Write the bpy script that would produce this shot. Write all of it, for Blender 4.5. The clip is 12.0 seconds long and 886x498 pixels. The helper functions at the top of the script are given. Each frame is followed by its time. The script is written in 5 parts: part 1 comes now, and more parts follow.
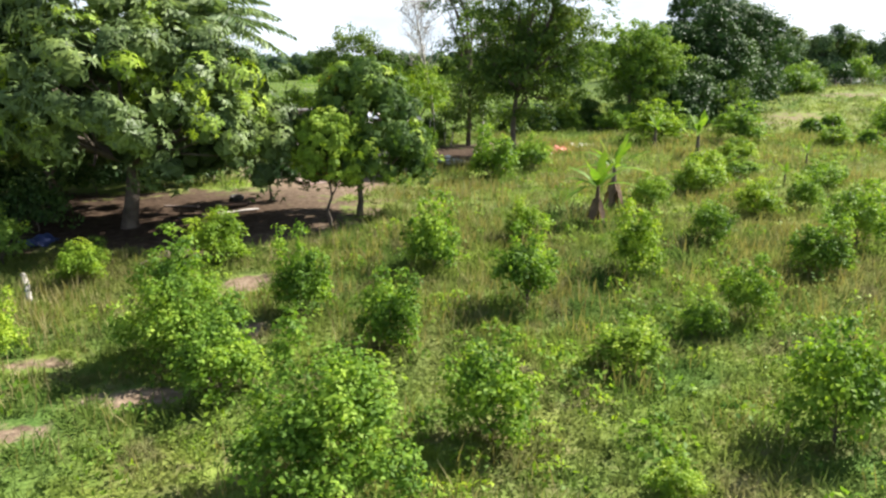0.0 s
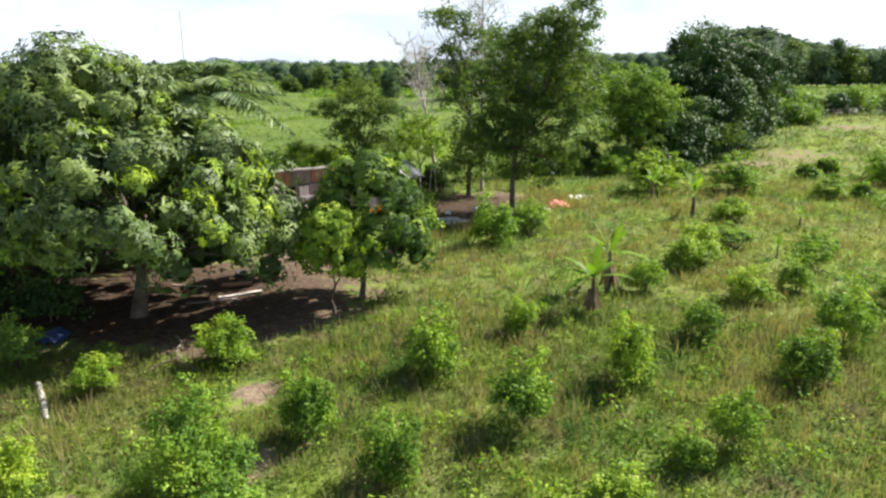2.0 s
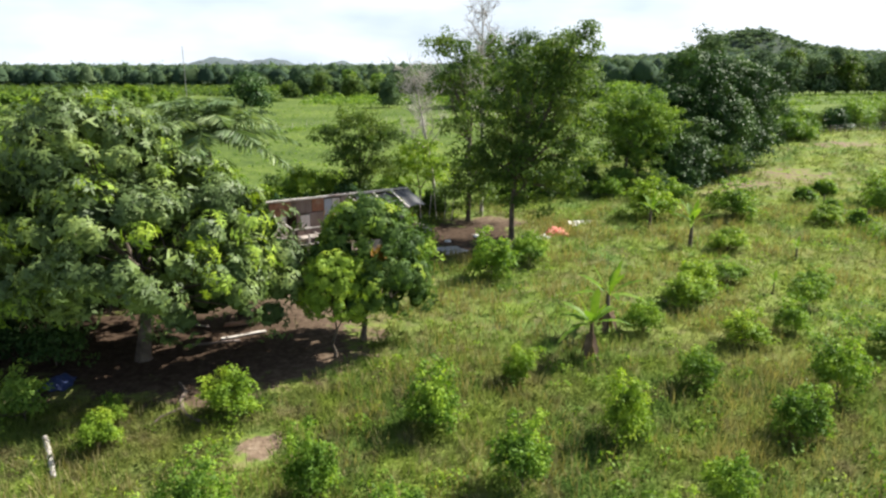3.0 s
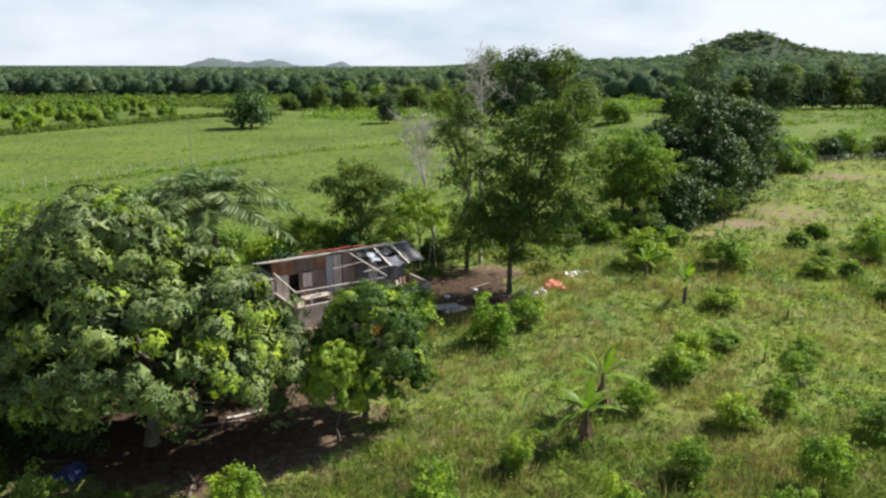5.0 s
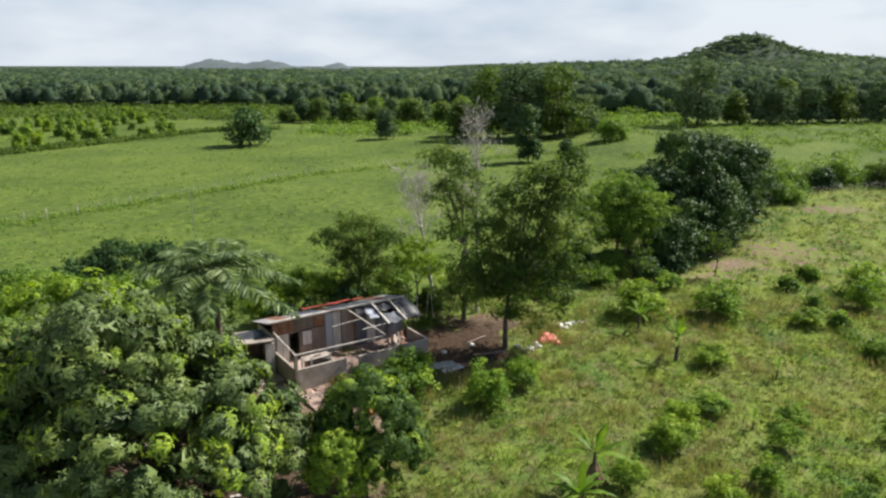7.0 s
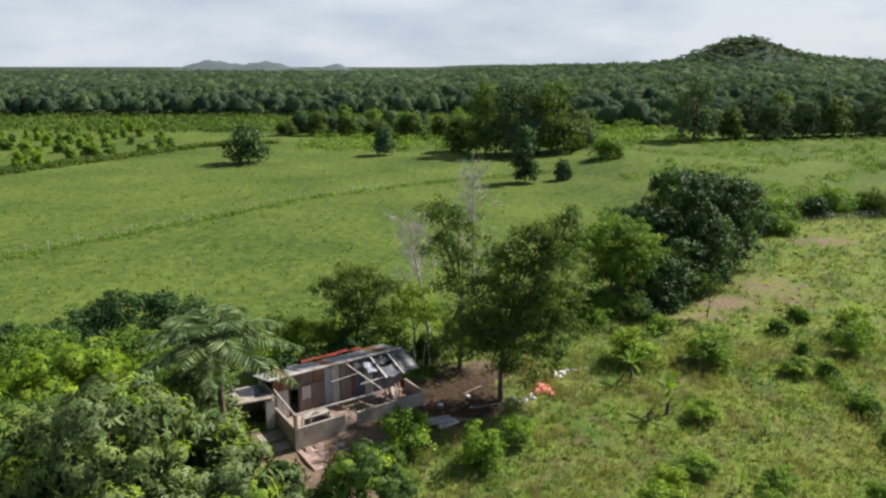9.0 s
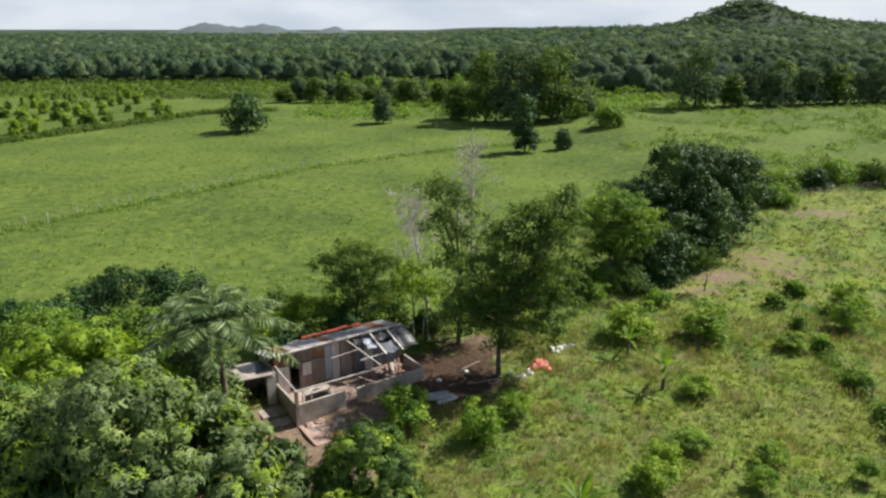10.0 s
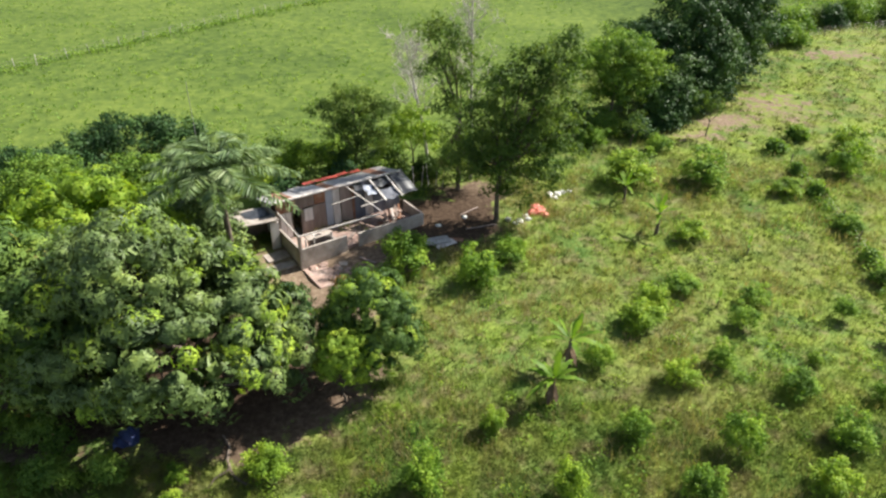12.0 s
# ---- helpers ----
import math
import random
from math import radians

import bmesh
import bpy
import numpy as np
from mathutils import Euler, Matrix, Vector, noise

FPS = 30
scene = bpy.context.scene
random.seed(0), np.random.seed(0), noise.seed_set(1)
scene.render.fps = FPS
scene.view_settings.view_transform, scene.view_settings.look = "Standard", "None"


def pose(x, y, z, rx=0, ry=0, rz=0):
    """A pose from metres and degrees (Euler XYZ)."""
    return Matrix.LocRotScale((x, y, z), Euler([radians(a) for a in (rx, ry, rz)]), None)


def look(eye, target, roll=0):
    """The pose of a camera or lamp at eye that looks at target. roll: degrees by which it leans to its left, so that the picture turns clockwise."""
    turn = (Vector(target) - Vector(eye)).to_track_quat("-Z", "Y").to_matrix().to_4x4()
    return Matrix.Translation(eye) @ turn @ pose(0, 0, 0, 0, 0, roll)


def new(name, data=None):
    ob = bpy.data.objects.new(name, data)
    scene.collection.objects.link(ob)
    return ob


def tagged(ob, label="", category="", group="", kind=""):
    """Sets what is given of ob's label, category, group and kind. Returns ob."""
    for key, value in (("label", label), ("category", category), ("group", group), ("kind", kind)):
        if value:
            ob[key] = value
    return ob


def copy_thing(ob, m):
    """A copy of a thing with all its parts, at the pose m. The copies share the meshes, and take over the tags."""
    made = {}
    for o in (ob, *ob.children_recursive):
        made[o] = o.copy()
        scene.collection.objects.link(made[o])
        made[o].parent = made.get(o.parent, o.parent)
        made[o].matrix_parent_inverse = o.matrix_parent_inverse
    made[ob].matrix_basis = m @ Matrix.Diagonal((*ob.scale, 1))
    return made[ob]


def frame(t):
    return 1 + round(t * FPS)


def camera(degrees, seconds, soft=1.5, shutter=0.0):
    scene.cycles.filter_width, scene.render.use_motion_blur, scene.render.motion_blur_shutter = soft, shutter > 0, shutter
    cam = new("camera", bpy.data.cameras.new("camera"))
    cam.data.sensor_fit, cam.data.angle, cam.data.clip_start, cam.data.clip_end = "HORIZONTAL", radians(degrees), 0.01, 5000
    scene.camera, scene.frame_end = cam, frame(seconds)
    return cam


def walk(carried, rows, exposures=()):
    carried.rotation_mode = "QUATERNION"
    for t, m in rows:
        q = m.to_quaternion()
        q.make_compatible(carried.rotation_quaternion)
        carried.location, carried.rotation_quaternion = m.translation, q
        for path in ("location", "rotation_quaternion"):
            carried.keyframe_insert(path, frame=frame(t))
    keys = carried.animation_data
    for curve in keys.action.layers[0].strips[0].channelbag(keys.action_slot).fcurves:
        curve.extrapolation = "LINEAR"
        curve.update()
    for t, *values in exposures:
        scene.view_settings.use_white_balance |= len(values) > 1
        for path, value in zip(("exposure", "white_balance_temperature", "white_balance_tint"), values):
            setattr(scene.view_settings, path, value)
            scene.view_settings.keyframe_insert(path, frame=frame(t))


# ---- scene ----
cam = camera(64.27, 12.0, 2.4)
EYE, TILT = 6.3, -1.25
# seconds, x, y, z, pitch, roll, yaw of the rising drone
ROWS = [
    (0, -0.086, 0.016, 6.300, -13.512, 0.110, -0.000),
    (0.5, -0.077, 0.002, 7.104, -13.538, 0.104, 0.034),
    (1, -0.073, -0.017, 8.145, -13.569, 0.069, 0.070),
    (1.5, -0.073, -0.002, 9.076, -13.498, 0.086, 0.078),
    (2, -0.056, 0.054, 10.072, -13.493, 0.076, 0.075),
    (2.5, -0.058, 0.097, 11.050, -13.490, 0.038, 0.054),
    (3, -0.107, 0.112, 12.036, -13.527, -0.030, 0.019),
    (5, -0.161, 0.091, 15.959, -13.516, -0.078, -0.086),
    (5.5, -0.096, 0.057, 16.955, -13.523, -0.121, -0.129),
    (6, -0.048, 0.060, 17.964, -13.516, -0.129, -0.168),
    (6.5, -0.070, 0.068, 19.004, -13.524, -0.126, -0.216),
    (7, -0.101, 0.068, 20.089, -13.526, -0.064, -0.264),
    (9, 0.044, -0.082, 24.214, -13.527, -0.046, -0.402),
    (9.5, 0.091, -0.058, 25.000, -13.766, -0.060, -0.421),
    (10, 0.116, -0.050, 25.111, -16.336, -0.050, -0.418),
    (10.5, 0.134, -0.086, 25.136, -19.762, 0.016, -0.404),
    (11, 0.183, -0.149, 25.198, -23.222, 0.062, -0.384),
    (11.5, 0.238, -0.214, 25.335, -26.540, 0.061, -0.364),
    (12, 0.279, -0.262, 25.517, -29.076, 0.048, -0.350),
]
walk(cam, [(t, pose(0, 0, EYE, TILT) @ pose(x, y, z - EYE, 90 + pitch, roll, yaw)) for t, x, y, z, pitch, roll, yaw in ROWS], 
     [(0.0, 1.45), (1.0, 1.4), (2.5, 1.27), (5.0, 0.92), (6.5, 0.78), (9.3, 0.6), (10.0, 0.7), (10.5, 0.9), (11.0, 1.08), (11.5, 1.17), (12.0, 1.21)])

# ---- light ----
SUN_TO = Vector((0.63, 0.36, 0.69)).normalized()
sun = new("sun", bpy.data.lights.new("sun", "SUN"))
sun.data.energy, sun.data.angle, sun.data.color = 5.0, radians(0.6), (1.0, 0.95, 0.86)
sun.matrix_world = look((40, 40, 60), Vector((40, 40, 60)) - SUN_TO)

world = bpy.data.worlds.new("world")
scene.world = world
world.use_nodes = True
wn, wl = world.node_tree.nodes, world.node_tree.links
sky = wn.new("ShaderNodeTexSky")
sky.sky_type, sky.sun_disc = "NISHITA", False
sky.sun_elevation, sky.sun_rotation = math.asin(SUN_TO.z), math.atan2(SUN_TO.x, SUN_TO.y)
back = wn["Background"]
back.inputs[1].default_value = 0.055
wcoord = wn.new("ShaderNodeTexCoord")
wmap = wn.new("ShaderNodeMapping")
wmap.inputs["Scale"].default_value = (1.0, 1.0, 3.0)
wnoise = wn.new("ShaderNodeTexNoise")
wnoise.inputs["Scale"].default_value, wnoise.inputs["Detail"].default_value, wnoise.inputs["Roughness"].default_value = 3.6, 4.0, 0.5
wramp = wn.new("ShaderNodeValToRGB")
wramp.color_ramp.elements[0].position, wramp.color_ramp.elements[1].position = 0.38, 0.60
wramp.color_ramp.elements[0].color, wramp.color_ramp.elements[1].color = (6.0, 7.1, 8.5, 1), (8.8, 9.5, 10.4, 1)
wmix = wn.new("ShaderNodeMix")
wmix.data_type = "RGBA"
wsep = wn.new("ShaderNodeSeparateXYZ")
wfall = wn.new("ShaderNodeMapRange")
for k, v in (("From Min", 0.12), ("From Max", 0.45), ("To Min", 0.92), ("To Max", 0.1)):
    wfall.inputs[k].default_value = v
wl.new(wcoord.outputs["Generated"], wsep.inputs["Vector"])
wl.new(wsep.outputs["Z"], wfall.inputs["Value"])
wl.new(wfall.outputs["Result"], wmix.inputs["Factor"])
wl.new(wcoord.outputs["Generated"], wmap.inputs["Vector"])
wl.new(wmap.outputs["Vector"], wnoise.inputs["Vector"])
wl.new(wnoise.outputs["Fac"], wramp.inputs["Fac"])
wl.new(sky.outputs["Color"], wmix.inputs["A"])
wl.new(wramp.outputs["Color"], wmix.inputs["B"])
wl.new(wmix.outputs["Result"], back.inputs["Color"])

# ---- materials ----


def nodes_of(name):
    m = bpy.data.materials.new(name)
    m.use_nodes = True
    return m, m.node_tree.nodes, m.node_tree.links, m.node_tree.nodes["Principled BSDF"]


def ramp(n, stops):
    r = n.new("ShaderNodeValToRGB")
    e = r.color_ramp.elements
    while len(e) < len(stops):
        e.new(0.5)
    for el, (p, c) in zip(e, stops):
        el.position, el.color = p, (*c, 1)
    return r


def noise_of(n, l, scale, detail=4.0, rough=0.55, coord="Position"):
    t = n.new("ShaderNodeTexNoise")
    t.inputs["Scale"].default_value, t.inputs["Detail"].default_value, t.inputs["Roughness"].default_value = scale, detail, rough
    if coord == "Position":
        g = n.new("ShaderNodeNewGeometry")
        l.new(g.outputs["Position"], t.inputs["Vector"])
    else:
        g = n.new("ShaderNodeTexCoord")
        l.new(g.outputs["Object"], t.inputs["Vector"])
    return t


def mixed(n, l, fac, a, b, blend="MIX"):
    m = n.new("ShaderNodeMix")
    m.data_type, m.blend_type = "RGBA", blend
    for sock, v in (("Factor", fac), ("A", a), ("B", b)):
        if isinstance(v, bpy.types.NodeSocket):
            l.new(v, m.inputs[sock])
        elif isinstance(v, tuple):
            m.inputs[sock].default_value = (*v, 1)
        else:
            m.inputs[sock].default_value = v
    return m.outputs["Result"]


def scaled(n, l, sock, a, b, lo=0.0, hi=1.0):
    r = n.new("ShaderNodeMapRange")
    l.new(sock, r.inputs["Value"])
    for k, v in (("From Min", a), ("From Max", b), ("To Min", lo), ("To Max", hi)):
        r.inputs[k].default_value = v
    return r.outputs["Result"]


def leaf_material(name, stops, rough=0.5, through_light=0.35, patch=0.6, tip=None, spec=0.12, vary=0.42, tone=""):
    """Leaves: colour by leaf and by bough, some light comes through them."""
    m, n, l, b = nodes_of(name)
    g = n.new("ShaderNodeNewGeometry")
    r = ramp(n, stops)
    big = noise_of(n, l, patch, 3.0)
    ad = n.new("ShaderNodeMath")
    ad.operation = "MULTIPLY_ADD"
    l.new(g.outputs["Random Per Island"], ad.inputs[0])
    ad.inputs[1].default_value = vary
    l.new(scaled(n, l, big.outputs["Fac"], 0.36, 0.64, 0.0, 0.95 - vary * 0.8), ad.inputs[2])
    if tone:
        by_tree = n.new("ShaderNodeAttribute")
        by_tree.attribute_name = tone
        l.new(by_tree.outputs["Fac"], ad.inputs[2])
    l.new(ad.outputs[0], r.inputs["Fac"])
    col = r.outputs["Color"]
    if tip:
        young = noise_of(n, l, tip[0], 2.0, 0.4)
        col = mixed(n, l, scaled(n, l, young.outputs["Fac"], tip[1], tip[1] + 0.06), col, tip[2])
    l.new(col, b.inputs["Base Color"])
    b.inputs["Roughness"].default_value = rough
    b.inputs["Specular IOR Level"].default_value = spec
    tr = n.new("ShaderNodeBsdfTranslucent")
    l.new(mixed(n, l, 1.0, col, (1.25, 1.3, 0.55), "MULTIPLY"), tr.inputs["Color"])
    ms = n.new("ShaderNodeMixShader")
    ms.inputs["Fac"].default_value = through_light
    l.new(b.outputs[0], ms.inputs[1])
    l.new(tr.outputs[0], ms.inputs[2])
    l.new(ms.outputs[0], n["Material Output"].inputs["Surface"])
    return m


def rough_material(name, stops, scale=3.0, rough=0.85, bump=0.3, fine=18.0, metal=0.0, coord="Object", streak=None):
    """A worn surface with stains and grain."""
    m, n, l, b = nodes_of(name)
    t = noise_of(n, l, scale, 5.0, 0.6, coord)
    f = noise_of(n, l, fine, 4.0, 0.6, coord)
    if streak:
        mp = n.new("ShaderNodeMapping")
        mp.inputs["Scale"].default_value = streak
        l.new(t.inputs["Vector"].links[0].from_socket, mp.inputs["Vector"])
        l.new(mp.outputs["Vector"], t.inputs["Vector"])
    r = ramp(n, stops)
    l.new(t.outputs["Fac"], r.inputs["Fac"])
    info = n.new("ShaderNodeObjectInfo")
    c = mixed(n, l, 0.35, r.outputs["Color"], f.outputs["Color"], "SOFT_LIGHT")
    c = mixed(n, l, 1.0, c, scaled(n, l, info.outputs["Random"], 0, 1, 0.8, 1.1), "MULTIPLY")
    l.new(c, b.inputs["Base Color"])
    b.inputs["Roughness"].default_value, b.inputs["Metallic"].default_value = rough, metal
    bm = n.new("ShaderNodeBump")
    bm.inputs["Strength"].default_value, bm.inputs["Distance"].default_value = bump, 0.03
    l.new(f.outputs["Fac"], bm.inputs["Height"])
    l.new(bm.outputs["Normal"], b.inputs["Normal"])
    return m


def field_colour(n, l, gain=1.0):
    """The green of the rough field: fresh herbs, olive grass and dry brownish patches."""
    a = noise_of(n, l, 0.11, 3.0)
    c = noise_of(n, l, 0.34, 4.0, 0.6)
    d = noise_of(n, l, 1.9, 3.0, 0.6)
    e = noise_of(n, l, 0.75, 5.0, 0.65)
    k = gain
    r1 = ramp(n, [(0.34, (0.100 * k, 0.175 * k, 0.040 * k)), (0.48, (0.150 * k, 0.215 * k, 0.048 * k)), (0.58, (0.190 * k, 0.255 * k, 0.050 * k)), (0.70, (0.205 * k, 0.285 * k, 0.044 * k))])
    l.new(c.outputs["Fac"], r1.inputs["Fac"])
    olive = mixed(n, l, scaled(n, l, a.outputs["Fac"], 0.47, 0.62, 0.0, 0.6), r1.outputs["Color"], (0.225 * k, 0.228 * k, 0.072 * k))
    dry = mixed(n, l, scaled(n, l, e.outputs["Fac"], 0.50, 0.64, 0.0, 0.8), olive, (0.218 * k, 0.186 * k, 0.096 * k))
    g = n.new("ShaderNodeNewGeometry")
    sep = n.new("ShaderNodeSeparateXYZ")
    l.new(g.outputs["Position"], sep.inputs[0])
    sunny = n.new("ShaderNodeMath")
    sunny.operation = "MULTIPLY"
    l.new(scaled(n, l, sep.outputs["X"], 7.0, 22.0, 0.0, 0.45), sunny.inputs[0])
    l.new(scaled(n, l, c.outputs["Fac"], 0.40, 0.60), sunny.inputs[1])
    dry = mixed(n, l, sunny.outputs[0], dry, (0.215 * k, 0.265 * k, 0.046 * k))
    r2 = ramp(n, [(0.34, (0.78, 0.84, 0.80)), (0.5, (1, 1, 1)), (0.66, (1.10, 1.08, 1.04))])
    l.new(d.outputs["Fac"], r2.inputs["Fac"])
    return mixed(n, l, 1.0, dry, r2.outputs["Color"], "MULTIPLY")


def ground_material():
    m, n, l, b = nodes_of("field ground")
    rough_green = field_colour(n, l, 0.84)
    p1 = noise_of(n, l, 0.05, 3.0)
    p2 = noise_of(n, l, 0.9, 5.0, 0.7)
    pr = ramp(n, [(0.34, (0.040, 0.070, 0.016)), (0.5, (0.086, 0.128, 0.025)), (0.66, (0.142, 0.186, 0.037))])
    add = n.new("ShaderNodeMath")
    add.operation = "MULTIPLY_ADD"
    l.new(p2.outputs["Fac"], add.inputs[0])
    add.inputs[1].default_value = 0.75
    l.new(scaled(n, l, p1.outputs["Fac"], 0.0, 1.0, -0.09, 0.34), add.inputs[2])
    l.new(add.outputs[0], pr.inputs["Fac"])
    at = n.new("ShaderNodeAttribute")
    at.attribute_name = "pasture"
    green = mixed(n, l, at.outputs["Fac"], rough_green, pr.outputs["Color"])
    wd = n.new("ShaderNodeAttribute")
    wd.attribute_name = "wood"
    # wood floor green, greyed with blue: a little distance haze in the colour
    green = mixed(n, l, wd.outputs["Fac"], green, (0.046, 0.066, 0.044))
    so = n.new("ShaderNodeAttribute")
    so.attribute_name = "soil"
    edge = noise_of(n, l, 0.8, 6.0, 0.7)
    grain = noise_of(n, l, 3.5, 6.0, 0.7)
    sr = ramp(n, [(0.3, (0.105, 0.072, 0.050)), (0.52, (0.205, 0.150, 0.104)), (0.72, (0.320, 0.255, 0.185))])
    l.new(grain.outputs["Fac"], sr.inputs["Fac"])
    # under the trees: their shade painted into the earth colour, over browner litter
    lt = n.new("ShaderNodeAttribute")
    lt.attribute_name = "shade_litter"
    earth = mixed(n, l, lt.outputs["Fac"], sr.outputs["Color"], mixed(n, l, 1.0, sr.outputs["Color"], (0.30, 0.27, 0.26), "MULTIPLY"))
    sub = n.new("ShaderNodeMath")
    l.new(so.outputs["Fac"], sub.inputs[0])
    l.new(scaled(n, l, edge.outputs["Fac"], 0.25, 0.75, -0.55, 0.45), sub.inputs[1])
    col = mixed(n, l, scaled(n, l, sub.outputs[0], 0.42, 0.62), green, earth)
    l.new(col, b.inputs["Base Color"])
    b.inputs["Roughness"].default_value, b.inputs["Specular IOR Level"].default_value = 0.95, 0.1
    bp = n.new("ShaderNodeBump")
    bp.inputs["Strength"].default_value, bp.inputs["Distance"].default_value = 0.9, 0.18
    l.new(p2.outputs["Fac"], bp.inputs["Height"])
    l.new(bp.outputs["Normal"], b.inputs["Normal"])
    return m


def grass_material(name="weed leaves", light=0.5):
    m, n, l, b = nodes_of(name)
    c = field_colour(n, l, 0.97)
    g = n.new("ShaderNodeNewGeometry")
    v = ramp(n, [(0.0, (0.84, 0.86, 0.84)), (1.0, (1.14, 1.12, 1.05))])
    l.new(g.outputs["Random Per Island"], v.inputs["Fac"])
    col = mixed(n, l, 1.0, c, v.outputs["Color"], "MULTIPLY")
    l.new(col, b.inputs["Base Color"])
    b.inputs["Roughness"].default_value, b.inputs["Specular IOR Level"].default_value = 0.9, 0.05
    tr = n.new("ShaderNodeBsdfTranslucent")
    l.new(col, tr.inputs["Color"])
    ms = n.new("ShaderNodeMixShader")
    ms.inputs["Fac"].default_value = light
    l.new(b.outputs[0], ms.inputs[1])
    l.new(tr.outputs[0], ms.inputs[2])
    l.new(ms.outputs[0], n["Material Output"].inputs["Surface"])
    return m


GROUND = ground_material()
WEED = grass_material()
MANGO = leaf_material("mango leaves", [(0.0, (0.046, 0.074, 0.028)), (0.45, (0.090, 0.138, 0.042)), (0.85, (0.168, 0.232, 0.060)), (1.0, (0.235, 0.300, 0.066))], 0.52, 0.08, 0.5, None, 0.22, 0.3)
MANGO_TOP = leaf_material("lighter mango leaves", [(0.0, (0.040, 0.080, 0.024)), (0.45, (0.085, 0.150, 0.038)), (0.85, (0.165, 0.250, 0.048)), (1.0, (0.250, 0.330, 0.055))], 0.6, 0.3, 0.45, (0.5, 0.68, (0.36, 0.20, 0.06)), 0.15, 0.35)
FLUSH = leaf_material("young mango leaves", [(0.0, (0.110, 0.190, 0.030)), (0.5, (0.220, 0.330, 0.040)), (1.0, (0.400, 0.490, 0.055))], 0.55, 0.25, 0.9)
CITRUS = leaf_material("citrus leaves", [(0.0, (0.050, 0.106, 0.020)), (0.5, (0.142, 0.250, 0.034)), (1.0, (0.330, 0.450, 0.058))], 0.55, 0.4, 0.9)
LIME = leaf_material("yellow-green leaves", [(0.0, (0.083, 0.151, 0.021)), (0.5, (0.199, 0.310, 0.036)), (1.0, (0.399, 0.490, 0.060))], 0.5, 0.4, 0.9)
TALL = leaf_material("feathery leaves", [(0.0, (0.040, 0.076, 0.020)), (0.5, (0.090, 0.150, 0.034)), (1.0, (0.180, 0.240, 0.050))], 0.55, 0.4, 0.4)
BRIGHT = leaf_material("fresh green leaves", [(0.0, (0.058, 0.124, 0.026)), (0.5, (0.146, 0.244, 0.044)), (1.0, (0.270, 0.370, 0.060))], 0.55, 0.38, 0.5)
DARK = leaf_material("dark thicket leaves", [(0.0, (0.020, 0.050, 0.018)), (0.55, (0.046, 0.097, 0.030)), (1.0, (0.106, 0.182, 0.044))], 0.5, 0.2, 0.3)
# the two woodland greens have haze mixed into the leaf colour as extra blue
WOODS = leaf_material("far wood leaves", [(0.0, (0.052, 0.090, 0.046)), (0.4, (0.084, 0.138, 0.062)), (0.75, (0.130, 0.190, 0.078)), (1.0, (0.200, 0.245, 0.115))], 0.8, 0.15, 0.11, None, 0.08, 0.25)
CANOPY = leaf_material("woodland canopy", [(0.0, (0.038, 0.066, 0.046)), (0.35, (0.060, 0.098, 0.058)), (0.7, (0.096, 0.146, 0.068)), (1.0, (0.180, 0.215, 0.120))], 0.9, 0.35, 0.3, None, 0.05, 0.22, "tone")
# green hills made blue-grey, so the colour carries the haze
DISTANCE = rough_material("haze-tinted distant hills", [(0.3, (0.062, 0.086, 0.094)), (0.7, (0.092, 0.118, 0.124))], 0.02, 1.0, 0.0, 0.05)
PALM = leaf_material("palm leaflets", [(0.0, (0.080, 0.135, 0.060)), (0.6, (0.185, 0.260, 0.115)), (1.0, (0.360, 0.430, 0.220))], 0.42, 0.28, 0.8)
BANANA = leaf_material("banana blades", [(0.0, (0.062, 0.125, 0.018)), (0.5, (0.130, 0.230, 0.030)), (1.0, (0.240, 0.340, 0.046))], 0.45, 0.45, 1.5)
STRAW = leaf_material("dead banana leaves", [(0.0, (0.070, 0.048, 0.035)), (0.6, (0.160, 0.110, 0.075)), (1.0, (0.300, 0.220, 0.140))], 0.8, 0.15, 2.0)
DRY = leaf_material("dry stalks", [(0.0, (0.190, 0.165, 0.075)), (0.6, (0.290, 0.250, 0.120)), (1.0, (0.380, 0.340, 0.180))], 0.9, 0.3, 1.0)
BARK = rough_material("bark", [(0.3, (0.060, 0.045, 0.034)), (0.7, (0.190, 0.150, 0.115))], 2.0, 0.95, 0.6, 14.0)
PALE_BARK = rough_material("pale dead wood", [(0.3, (0.300, 0.270, 0.240)), (0.7, (0.560, 0.520, 0.470))], 2.0, 0.9, 0.4, 14.0)
RUST = rough_material("rusty tin", [(0.25, (0.130, 0.055, 0.030)), (0.5, (0.280, 0.130, 0.075)), (0.75, (0.380, 0.270, 0.200))], 1.6, 0.75, 0.2, 20.0, 0.2)
TIN = rough_material("weathered tin", [(0.3, (0.300, 0.270, 0.250)), (0.6, (0.520, 0.500, 0.490)), (0.8, (0.640, 0.620, 0.600))], 1.2, 0.55, 0.15, 20.0, 0.3)
RED_TIN = rough_material("red painted tin", [(0.3, (0.260, 0.045, 0.030)), (0.7, (0.480, 0.090, 0.060))], 1.5, 0.6, 0.15, 20.0)
WHITE_BOARD = rough_material("faded white boards", [(0.25, (0.360, 0.310, 0.280)), (0.5, (0.580, 0.530, 0.500)), (0.8, (0.700, 0.660, 0.630))], 1.6, 0.8, 0.2, 22.0, 0.0, "Object", (1, 1, 0.25))
BLUE_BOARD = rough_material("faded blue-grey boards", [(0.25, (0.300, 0.320, 0.370)), (0.75, (0.500, 0.530, 0.600))], 1.6, 0.8, 0.2, 22.0, 0.0, "Object", (1, 1, 0.25))
